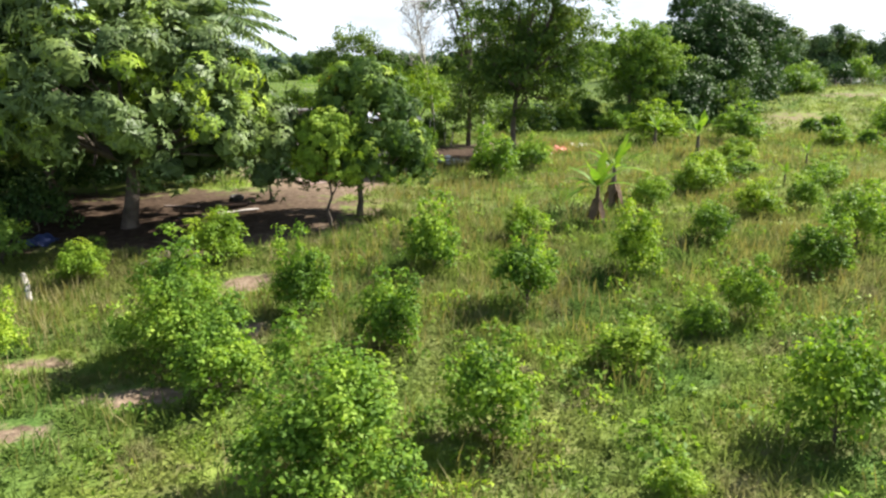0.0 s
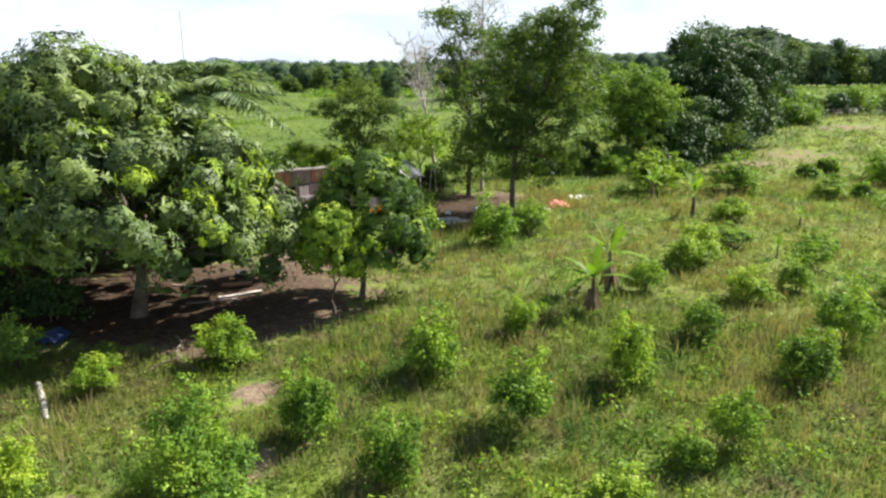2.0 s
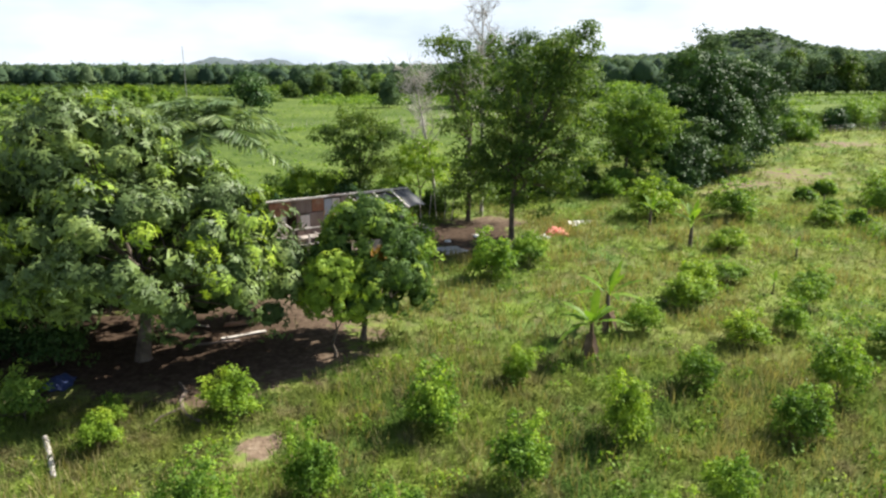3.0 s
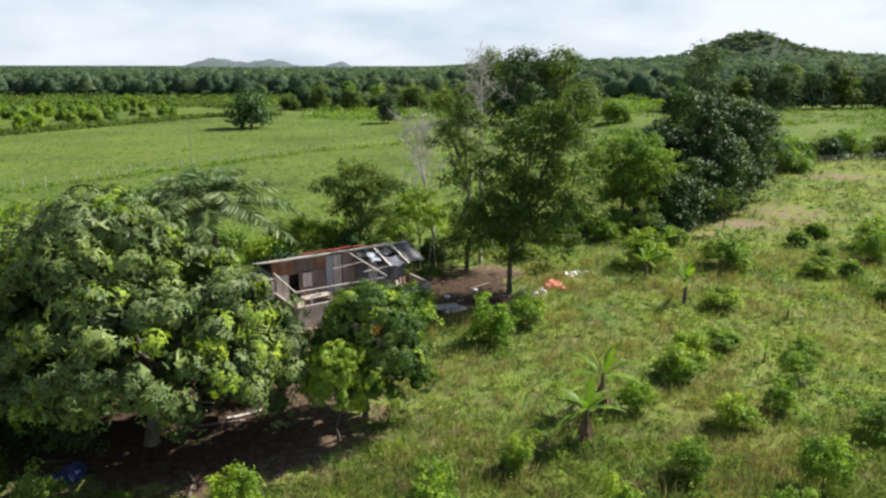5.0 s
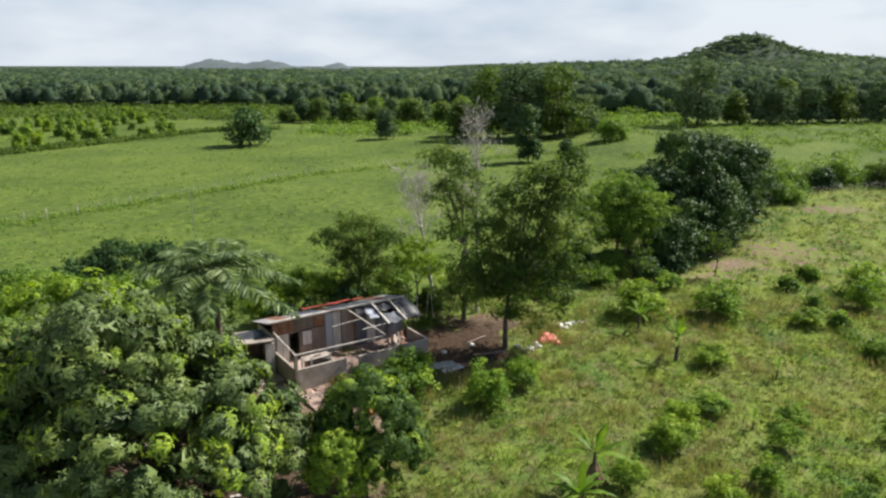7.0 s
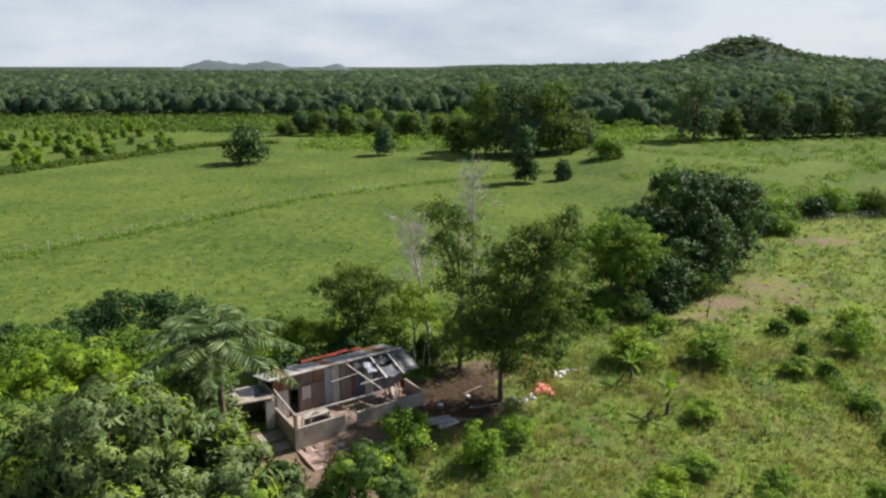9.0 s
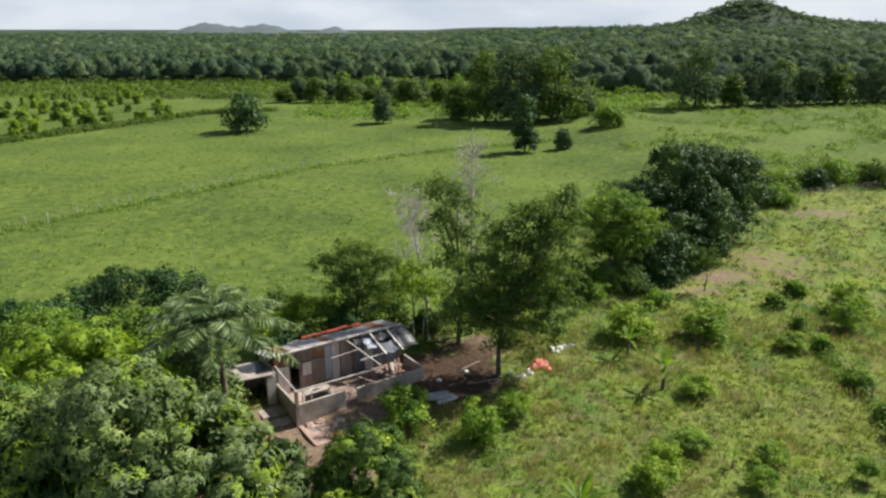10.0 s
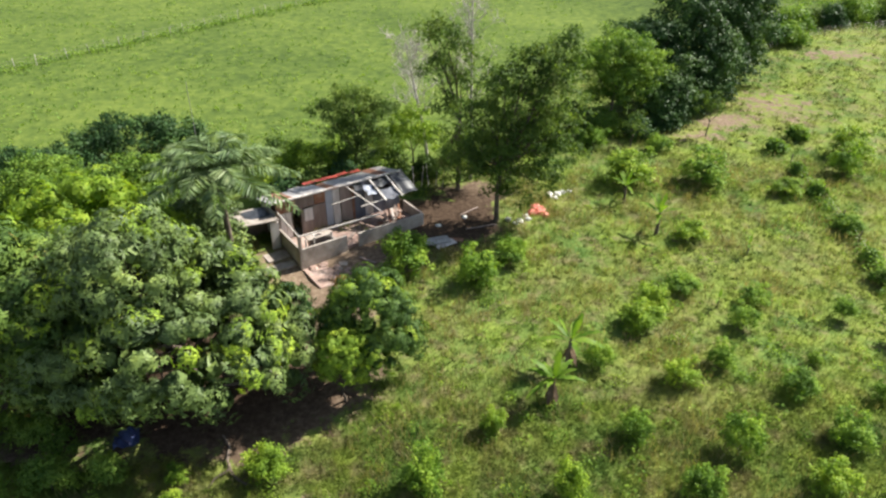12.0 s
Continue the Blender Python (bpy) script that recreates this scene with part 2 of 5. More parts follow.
BROWN_BOARD = rough_material("grey-brown boards", [(0.25, (0.130, 0.095, 0.080)), (0.5, (0.230, 0.175, 0.150)), (0.8, (0.330, 0.270, 0.240))], 1.6, 0.9, 0.3, 22.0, 0.0, "Object", (1, 1, 0.25))
DARK_BOARD = rough_material("dark slate-blue boards", [(0.25, (0.070, 0.075, 0.095)), (0.75, (0.180, 0.190, 0.225))], 1.6, 0.8, 0.2, 22.0, 0.0, "Object", (1, 1, 0.25))
CONCRETE = rough_material("old concrete", [(0.25, (0.200, 0.160, 0.130)), (0.5, (0.360, 0.310, 0.270)), (0.75, (0.500, 0.450, 0.400))], 1.3, 0.92, 0.35, 16.0)
PINK_FLOOR = rough_material("dusty pinkish floor", [(0.25, (0.190, 0.115, 0.090)), (0.5, (0.370, 0.255, 0.210)), (0.75, (0.560, 0.440, 0.380))], 0.9, 0.9, 0.25, 12.0)
TIMBER = rough_material("bleached timber", [(0.3, (0.420, 0.370, 0.330)), (0.7, (0.680, 0.630, 0.580))], 2.5, 0.85, 0.2, 20.0)
PLASTIC = rough_material("black plastic sheet", [(0.3, (0.020, 0.022, 0.026)), (0.7, (0.060, 0.064, 0.072))], 2.0, 0.45, 0.3, 9.0)
RED_BAG = rough_material("faded red plastic bag", [(0.3, (0.560, 0.110, 0.080)), (0.7, (0.780, 0.260, 0.200))], 4.0, 0.5, 0.4, 9.0)
WHITE_BAG = rough_material("dirty white plastic bag", [(0.3, (0.500, 0.480, 0.440)), (0.7, (0.800, 0.780, 0.740))], 4.0, 0.5, 0.4, 9.0)
RUBBER = rough_material("old tyre rubber", [(0.3, (0.018, 0.017, 0.017)), (0.7, (0.060, 0.055, 0.050))], 4.0, 0.8, 0.3, 30.0)
BLUE_CLOTH = rough_material("blue tarpaulin", [(0.3, (0.022, 0.034, 0.110)), (0.7, (0.050, 0.075, 0.190))], 3.0, 0.6, 0.4, 9.0)
WIRE = rough_material("fence wire", [(0.3, (0.200, 0.190, 0.180)), (0.7, (0.350, 0.340, 0.330))], 3.0, 0.6, 0.1, 9.0, 0.6)

# ---- making meshes ----


def mesh_from(name, verts, faces, material, smooth=False):
    me = bpy.data.meshes.new(name)
    verts, faces = np.asarray(verts, dtype=np.float32), np.asarray(faces, dtype=np.int32)
    k = faces.shape[1]
    me.vertices.add(len(verts))
    me.vertices.foreach_set("co", verts.ravel())
    me.loops.add(faces.size)
    me.loops.foreach_set("vertex_index", faces.ravel())
    me.polygons.add(len(faces))
    me.polygons.foreach_set("loop_start", np.arange(0, faces.size, k, dtype=np.int32))
    if smooth:
        me.polygons.foreach_set("use_smooth", np.ones(len(faces), dtype=bool))
    me.materials.append(material)
    me.update(calc_edges=True)
    return me


def place(name, me, parent=None, label=""):
    ob = new(name, me)
    ob.parent = parent
    return tagged(ob, label)


def part(name, bm, material, parent, label=""):
    """Links a bmesh as one mesh object under a thing."""
    me = bpy.data.meshes.new(name)
    bmesh.ops.recalc_face_normals(bm, faces=bm.faces)
    bm.to_mesh(me)
    bm.free()
    me.materials.append(material)
    return place(name, me, parent, label)


def thing(name, m, label, category, group="", kind=""):
    ob = new(name)
    ob.matrix_world = m
    ob.empty_display_size = 0.3
    return tagged(ob, label, category, group, kind)


def box(bm, x0, x1, y0, y1, z0, z1, bevel=0.0):
    r = bmesh.ops.create_cube(bm, size=1.0)["verts"]
    bmesh.ops.transform(bm, matrix=Matrix.Translation(((x0 + x1) / 2, (y0 + y1) / 2, (z0 + z1) / 2)) @ Matrix.Diagonal((x1 - x0, y1 - y0, z1 - z0, 1)), verts=r)
    if bevel:
        es = list({e for v in r for e in v.link_edges})
        bmesh.ops.bevel(bm, geom=es, offset=bevel, segments=1, affect="EDGES")


def beam(bm, a, b, w, d):
    """A square timber from a to b."""
    a, b = Vector(a), Vector(b)
    r = bmesh.ops.create_cube(bm, size=1.0)["verts"]
    q = (b - a).to_track_quat("Z", "Y").to_matrix().to_4x4()
    bmesh.ops.transform(bm, matrix=Matrix.Translation((a + b) / 2) @ q @ Matrix.Diagonal((w, d, (b - a).length, 1)), verts=r)


def tubes(paths, sides=7):
    """Tapered limbs: each path is a list of (x, y, z, radius)."""
    V, F, base = [], [], 0
    ang = np.linspace(0, 2 * np.pi, sides, endpoint=False)
    for p in paths:
        p = np.array(p, dtype=float)
        for i in range(len(p)):
            t = p[min(i + 1, len(p) - 1), :3] - p[max(i - 1, 0), :3]
            t /= np.linalg.norm(t) + 1e-9
            u = np.cross(t, (0.3, 1.0, 0.1))
            u /= np.linalg.norm(u) + 1e-9
            w = np.cross(t, u)
            V.append(p[i, :3] + p[i, 3] * (np.cos(ang)[:, None] * u + np.sin(ang)[:, None] * w))
        for i in range(len(p) - 1):
            for k in range(sides):
                a, b = base + i * sides + k, base + i * sides + (k + 1) % sides
                F.append((a, b, b + sides, a + sides))
        base += len(p) * sides
    return np.concatenate(V), F


def leaves(rng, centre, way, length, width, face=None):
    """Pointed leaves as folded kites: their base points, directions, lengths and widths."""
    n = len(centre)
    way = way / (np.linalg.norm(way, axis=1, keepdims=True) + 1e-9)
    side = np.cross(way, rng.normal(size=(n, 3)) if face is None else face)
    side /= np.linalg.norm(side, axis=1, keepdims=True) + 1e-9
    up = np.cross(side, way)
    L, W = np.asarray(length).reshape(-1, 1), np.asarray(width).reshape(-1, 1)
    mid = centre + way * L * 0.45
    v = np.stack([centre, mid + side * W / 2 + up * W * 0.12, centre + way * L - up * L * 0.08, mid - side * W / 2 + up * W * 0.12], 1).reshape(-1, 3)
    return v, np.arange(4 * n).reshape(n, 4)


def shards(rng, centre, face, size):
    """Single pointed faces for far foliage, turned to face."""
    n = len(centre)
    face = face / (np.linalg.norm(face, axis=1, keepdims=True) + 1e-9)
    a = np.cross(face, rng.normal(size=(n, 3)))
    a /= np.linalg.norm(a, axis=1, keepdims=True) + 1e-9
    b = np.cross(face, a)
    s = np.asarray(size).reshape(-1, 1)
    v = np.stack([centre + a * s * 0.6, centre - a * s * 0.35 + b * s * 0.5, centre - a * s * 0.35 - b * s * 0.5], 1).reshape(-1, 3)
    return v, np.arange(3 * n).reshape(n, 3)


def unit(rng, n):
    v = rng.normal(size=(n, 3))
    return v / np.linalg.norm(v, axis=1, keepdims=True)


def crown(rng, lobes, gap, per, leaf, wide, droop=0.3, clump=0.5, inner=0.2, rag=0.12, core=7, jitter=0.75):
    """Rounded leaf puffs spread over lobes (x, y, z, rx, ry, rz), with a ragged outline and gaps between them."""
    C, N = [], []
    for x, y, z, rx, ry, rz in lobes:
        n = max(5, int(4 * np.pi * ((rx * ry + ry * rz + rx * rz) / 3) / gap ** 2))
        u = unit(rng, n)
        u[:, 2] = np.where(u[:, 2] < -0.5, -u[:, 2], u[:, 2])
        r = 1 + rag * rng.normal(size=(n, 1))
        r = np.where(rng.random((n, 1)) < inner, 0.5 + 0.35 * rng.random((n, 1)), r)
        C.append(np.array((x, y, z)) + u * r * np.array((rx, ry, rz)))
        N.append(u)
    C, N = np.concatenate(C), np.concatenate(N)
    keep = np.ones(len(C), bool)
    for x, y, z, rx, ry, rz in lobes:
        keep &= ~((((C - (x, y, z)) / (rx, ry, rz)) ** 2).sum(1) < 0.16)
    C, N = C[keep], N[keep]
    size = clump * (0.55 + 0.8 * rng.random((len(C), 1)))
    rep = np.repeat(np.arange(len(C)), per)
    off = unit(rng, len(rep))
    off[:, 2] = np.where(off[:, 2] < -0.35, -off[:, 2], off[:, 2])
    rad = 0.45 + 0.6 * rng.random((len(rep), 1)) ** 0.6
    pos = C[rep] + off * rad * size[rep] * (1, 1, 0.8)
    face = off * 1.0 + N[rep] * 0.35 + np.array((0, 0, 0.3)) + unit(rng, len(rep)) * jitter
    way = np.cross(face, unit(rng, len(rep)))
    way /= np.linalg.norm(way, axis=1, keepdims=True) + 1e-9
    way = way + off * 0.35
    way[:, 2] -= droop
    k = 0.6 + 0.8 * rng.random(len(rep))
    v1, f1 = leaves(rng, pos, way, leaf * k, wide * k, face)
    # large shaded leaves inside each puff
    rep = np.repeat(np.arange(len(C)), core)
    off = unit(rng, len(rep))
    face = off + N[rep] * 0.4
    way = np.cross(face, unit(rng, len(rep)))
    way /= np.linalg.norm(way, axis=1, keepdims=True) + 1e-9
    big = size[rep][:, 0] * 0.5
    v2, f2 = leaves(rng, C[rep] + off * size[rep] * 0.36 - way * big[:, None] * 0.5, way, big, big * 0.75, face)
    return np.concatenate([v1, v2]), np.concatenate([f1, f2 + len(v1)])


def rosettes(rng, lobes, gap, tips, blades, leaf, wide, droop=0.45, puff=0.7, young=0.0, core=10):
    """Boughs that end in rosettes of hanging leaves, in rounded clumps with dark gaps; also the clumps of young leaves."""
    C, N = [], []
    for k, (x, y, z, rx, ry, rz) in enumerate(lobes):
        n = max(5, int(4 * np.pi * ((rx * ry + ry * rz + rx * rz) / 3) / gap ** 2))
        u = unit(rng, n)
        u[:, 2] = np.where(u[:, 2] < -0.6, -u[:, 2], u[:, 2])
        p = np.array((x, y, z)) + u * (1 + 0.10 * rng.normal(size=(n, 1))) * np.array((rx, ry, rz))
        keep = np.ones(n, bool)
        for q, other in enumerate(lobes):
            if q != k:
                keep &= (((p - other[:3]) / other[3:]) ** 2).sum(1) > 0.72
        C.append(p[keep]), N.append(u[keep])
    C, N = np.concatenate(C), np.concatenate(N)
    size = puff * (0.55 + 0.8 * rng.random(len(C)))
    fresh = (rng.random(len(C)) < young) & (N[:, 2] > -0.1)

    def blades_of(which):
        rep = np.repeat(which, tips)
        d = unit(rng, len(rep)) + 0.75 * N[rep] + (0, 0, 0.35)
        d /= np.linalg.norm(d, axis=1, keepdims=True) + 1e-9
        tip = C[rep] + d * (size[rep] * (0.6 + 0.45 * rng.random(len(rep))))[:, None] * (1, 1, 0.85)
        e1 = np.cross(d, unit(rng, len(rep)))
        e1 /= np.linalg.norm(e1, axis=1, keepdims=True) + 1e-9
        e2 = np.cross(d, e1)
        r2 = np.repeat(np.arange(len(rep)), blades)
        a = np.tile(np.arange(blades) * math.tau / blades, len(rep)) + 0.5 * rng.normal(size=len(r2))
        way = np.cos(a)[:, None] * e1[r2] + np.sin(a)[:, None] * e2[r2] + d[r2] * 0.25
        way[:, 2] -= droop
        ln = leaf * (0.65 + 0.6 * rng.random(len(r2)))
        return leaves(rng, tip[r2], way, ln, ln * wide / leaf, d[r2] + 0.25 * unit(rng, len(r2)))

    old, new_ones = blades_of(np.flatnonzero(~fresh)), blades_of(np.flatnonzero(fresh)) if fresh.any() else None
    rep = np.repeat(np.arange(len(C)), core)
    off = unit(rng, len(rep))
    face = off + N[rep] * 0.5
    way = np.cross(face, unit(rng, len(rep)))
    way /= np.linalg.norm(way, axis=1, keepdims=True) + 1e-9
    big = size[rep] * 0.7
    v2, f2 = leaves(rng, C[rep] + off * size[rep][:, None] * 0.33 - N[rep] * size[rep][:, None] * 0.25 - way * big[:, None] * 0.5, way, big, big * 0.7, face)
    return (np.concatenate([old[0], v2]), np.concatenate([old[1], f2 + len(old[0])])), new_ones


def limbs(rng, base, lobes, radius, fork, sway=0.25):
    """A trunk to the fork, and a limb into each lobe."""
    top = np.array(fork, float)
    b = np.array(base, float)
    mid = (b + top) / 2 + rng.normal(size=3) * sway * 0.4
    out = [[(*(b - (0, 0, 0.25)), radius * 1.5), (*(b + (0, 0, 0.25)), radius * 1.08), (*mid, radius * 0.9), (*top, radius * 0.75)]]
    for lb in lobes:
        e = np.array(lb[:3]) + np.array((0, 0, lb[5] * 0.3))
        m = top * 0.55 + e * 0.45 + rng.normal(size=3) * sway
        out.append([(*top, radius * 0.6), (*m, radius * 0.36), (*e, radius * 0.12)])
        for _ in range(3):
            s = m + rng.normal(size=3) * 0.1
            q = np.array(lb[:3]) + unit(rng, 1)[0] * np.array(lb[3:]) * 0.8
            out.append([(*s, radius * 0.22), (*((s + q) / 2 + rng.normal(size=3) * sway * 0.5), radius * 0.13), (*q, radius * 0.04)])
    return out


# ---- the ground ----


def smooth(a, b, v):
    t = np.clip((v - a) / (b - a), 0, 1)
    return t * t * (3 - 2 * t)


def ripple(x, y):
    return np.sin(x * 0.9 + 1.3 * np.sin(y * 0.41)) * np.sin(y * 0.77 + 0.9 * np.sin(x * 0.53)) * 0.5 + 0.5 * np.sin(x * 2.3 + y * 1.1) * np.sin(y * 2.0 - x * 0.7)


def height(x, y):
    """The lie of the land: a field that rises to the far right, flat pasture, hills on the skyline."""
    x, y = np.asarray(x, float), np.asarray(y, float)
    z = -0.7 + 0.7 * smooth(12, 34, y) + 0.3 * smooth(34, 52, y) + 0.7 * smooth(30, 140, y) + 2.4 * smooth(20, 50, x) * smooth(58, 98, y)
    z = z - 0.5 * np.exp(-((x + 8.6) / 3.2) ** 2 - ((y - 40.2) / 2.6) ** 2)
    z = z + 0.05 * ripple(x, y) * smooth(400, 100, y)
    z = z + 14 * smooth(300, 1100, y) * (0.6 + 0.4 * np.sin(x * 0.004 + 0.6)) * smooth(-200, 500, x)
    z = z - 3 * smooth(400, 900, y) * smooth(200, -100, x)
    z = z + 35 * np.exp(-((x - 512) / 62) ** 2 - ((y - 1235) / 160) ** 2)
    z = z + 20 * np.exp(-((x - 640) / 200) ** 2 - ((y - 1300) / 220) ** 2)
    return z


def soil_at(x, y):
    """Bare earth: the yard under the trees, the worn plot up the slope, scrapes along the path."""
    s = np.zeros_like(x)
    for cx, cy, rx, ry, a in YARD:
        s = np.maximum(s, a * np.exp(-(((x - cx) / rx) ** 2 + ((y - cy) / ry) ** 2) ** 1.5))
    return s


YARD = ((-11, 30, 8.5, 6.5, 1.15), (-20, 30, 8, 6, 1.1), (-6.5, 37, 4, 4, 1.1), (0.8, 47.5, 4.6, 4.2, 1.15), (-7, 42, 6, 4, 1.1), (3, 52, 4, 3, 0.9), (-3.5, 49, 4, 3, 0.9),
        (36, 72, 6.5, 7, 0.60), (49, 86, 7, 3, 0.64), (29, 68, 4, 3, 0.72), (25, 64.5, 6, 1.6, 0.62),
        (-6.3, 21.3, 0.9, 1.3, 1.0), (-5.3, 17.4, 0.6, 0.9, 0.95), (-6.6, 13.9, 1.5, 0.7, 0.95), (-9.9, 15.5, 1.2, 0.7, 0.9), (-8.6, 12.4, 1.3, 0.7, 0.9), (-3.9, 11.2, 0.7, 0.5, 0.85), (-9.6, 25.0, 1.6, 1.3, 0.95))


def spread(*runs):
    return np.unique(np.concatenate([np.arange(a, b, s) for a, b, s in runs]))


def build_ground():
    xs = spread((-4200, -900, 110), (-900, -300, 25), (-300, -60, 6), (-60, -26, 1.2), (-26, 40, 0.8), (40, 70, 1.0), (70, 300, 6), (300, 900, 18), (900, 4300, 110))
    ys = spread((-300, -20, 20), (-20, 6, 2), (6, 60, 0.8), (60, 110, 0.9), (110, 300, 5), (300, 1600, 22), (1600, 3400, 60), (3400, 4800, 200))
    X, Y = np.meshgrid(xs, ys)
    Z = height(X, Y)
    nx, ny = len(xs), len(ys)
    i = np.arange(nx * ny).reshape(ny, nx)
    F = np.stack([i[:-1, :-1], i[:-1, 1:], i[1:, 1:], i[1:, :-1]], -1).reshape(-1, 4)
    me = mesh_from("ground", np.stack([X, Y, Z], -1).reshape(-1, 3), F, GROUND, True)
    past = smooth(57, 60, Y - 0.33 * np.minimum(X, 0)) * smooth(20, -4, X - (Y - 60) * 0.5)
    past = np.maximum(past, smooth(95, 100, Y) * 1.0)
    # where tree shade is put into the earth's colour: mango yard, tall trees
    shade_litter = np.maximum(np.exp(-(((X + 14) / 11) ** 2 + ((Y - 30) / 8) ** 2) ** 2), np.exp(-(((X - 1.5) / 8) ** 2 + ((Y - 48) / 6.5) ** 2) ** 2))
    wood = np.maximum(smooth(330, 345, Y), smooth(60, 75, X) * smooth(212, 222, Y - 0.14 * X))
    for key, val in (("soil", soil_at(X, Y)), ("pasture", past), ("wood", wood), ("shade_litter", shade_litter)):
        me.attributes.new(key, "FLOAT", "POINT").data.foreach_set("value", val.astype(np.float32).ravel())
    tagged(place("ground", me), "green weedy field and pasture with bare earth patches", "ground", "", "structure")


build_ground()

# ---- trees round the yard ----


def tree(name, x, y, lobes, fork, radius, leafmat, label, gap, per, leaf, wide, droop=0.3, clump=0.32, seed=1, bark=None, inner=0.25, rag=0.18, category="tree", group="", z=None, core=7, jitter=0.75):
    """Lobes and fork are given from the foot of the trunk."""
    rng = np.random.default_rng(seed)
    foot = float(height(x, y)) if z is None else z
    ob = thing(name, pose(x, y, foot), label, category, group)
    V, F = tubes(limbs(rng, (0, 0, 0), lobes, radius, fork))
    place("trunk", mesh_from("trunk", V, F, bark or BARK, True), ob)
    V, F = crown(rng, lobes, gap, per, leaf, wide, droop, clump, inner, rag, core, jitter)
    place("crown", mesh_from("crown", V, F, leafmat), ob)
    return ob


def mango(name, x, y, lobes, fork, radius, mat, label, gap, tips, leaf, wide, droop, puff, seed, young, core=10):
    rng = np.random.default_rng(seed)
    ob = thing(name, pose(x, y, float(height(x, y))), label, "tree")
    V, F = tubes(limbs(rng, (0, 0, 0), lobes, radius, fork))
    place("trunk", mesh_from("trunk", V, F, BARK, True), ob)
    old, fresh = rosettes(rng, lobes, gap, tips, 7, leaf, wide, droop, puff, young, core)
    place("crown", mesh_from("crown", *old, mat), ob)
    if fresh:
        place("young_leaves", mesh_from("young_leaves", *fresh, FLUSH), ob, "bright yellow-green young leaves")
    return ob


mango("mango_tree", -12.8, 28.0, [(-1.6, 0.3, 7.9, 2.5, 3.2, 2.3), (2.2, 0.6, 5.5, 2.7, 2.8, 2.2), (-3.6, -0.1, 6.3, 2.9, 3.1, 2.5), (0.3, -2.4, 5.2, 3.0, 2.3, 2.1), (-0.9, 2.4, 5.6, 3.2, 2.6, 2.3), (4.4, 1.2, 3.7, 1.6, 1.9, 1.5), (-5.7, -0.4, 4.3, 2.0, 2.4, 2.0), (3.2, -1.4, 3.3, 2.1, 1.7, 1.5), (-1.4, -2.7, 3.7, 2.1, 1.7, 1.5), (5.2, 0.6, 2.7, 1.4, 1.5, 1.4), (0.9, -3.2, 3.9, 1.8, 1.4, 1.3), (-1.4, -0.8, 8.9, 1.5, 1.7, 1.3), (-3.9, -2.2, 4.6, 1.6, 1.5, 1.4), (2.6, 2.4, 3.2, 2.2, 1.8, 1.7), (-0.6, 3.6, 3.4, 2.4, 1.6, 1.6), (-4.2, 2.2, 3.6, 2.2, 2.0, 1.8)],
      (0.3, 0.2, 2.6), 0.30, MANGO, "large mango tree with dense dark glossy foliage and yellow-green young leaves", 1.22, 22, 0.27, 0.075, 0.45, 0.98, 11, 0.17, 30)
mango("mango_tree", -21.5, 28.5, [(0, 0, 6.0, 4.0, 3.8, 3.0), (2.6, -0.6, 4.4, 2.8, 2.6, 2.2), (-2.8, 0.5, 4.4, 3.0, 3.0, 2.4), (0.5, 2.6, 5.0, 3.2, 2.8, 2.4), (-1.0, -1.8, 3.6, 2.6, 1.8, 1.8)],
      (0, 0, 2.2), 0.26, MANGO_TOP, "broad mango tree with olive-green foliage beside the yard", 1.3, 17, 0.30, 0.10, 0.45, 1.05, 12, 0.1, 14)
mango("mango_tree", -17.6, 31.2, [(0, 0, 5.2, 3.0, 2.8, 2.4), (-2.0, -0.3, 3.6, 2.2, 2.0, 1.8), (1.8, -0.5, 3.2, 1.9, 1.7, 1.6), (0, 1.6, 3.6, 2.6, 2.0, 2.0)],
      (0, 0, 1.6), 0.2, MANGO, "mango tree crowded between two larger ones", 1.25, 17, 0.29, 0.095, 0.45, 1.0, 17, 0.1, 14)
mango("mango_tree", -20.0, 36.0, [(0, 0, 5.6, 3.4, 3.2, 2.7), (2.5, 0.4, 4.4, 2.5, 2.5, 2.1), (-2.8, 0, 4.4, 2.7, 2.7, 2.1)],
      (0, 0, 2.0), 0.24, LIME, "leafy light-green fruit tree behind the large mango tree", 1.15, 16, 0.27, 0.10, 0.35, 0.9, 13, 0.0, 12)
mango("mango_tree", -3.7, 30.0, [(0.2, 0.2, 4.8, 1.5, 1.6, 1.25), (1.3, 0.1, 3.5, 1.35, 1.5, 1.3), (-1.2, 0.3, 3.2, 1.15, 1.4, 1.2), (0.3, 1.2, 3.4, 1.6, 1.4, 1.4), (1.8, -0.3, 2.3, 0.95, 1.2, 1.1), (0.5, -0.8, 2.5, 1.3, 1.1, 1.1), (-0.6, 0.6, 2.2, 1.4, 1.3, 1.1)],
      (0, 0, 1.6), 0.14, MANGO_TOP, "rounded mid-sized mango tree with bright top leaves", 0.64, 15, 0.22, 0.07, 0.45, 0.60, 14, 0.22, 26)
mango("young_mango_tree", -4.7, 28.2, [(0, 0, 3.4, 1.05, 1.0, 0.95), (0.3, -0.1, 2.5, 0.85, 0.85, 0.8), (-0.45, 0, 2.6, 0.75, 0.8, 0.75)],
      (0.1, 0, 1.2), 0.07, FLUSH, "young mango tree with bright yellow-green drooping leaves", 0.42, 10, 0.23, 0.07, 0.6, 0.34, 15, 0.0)
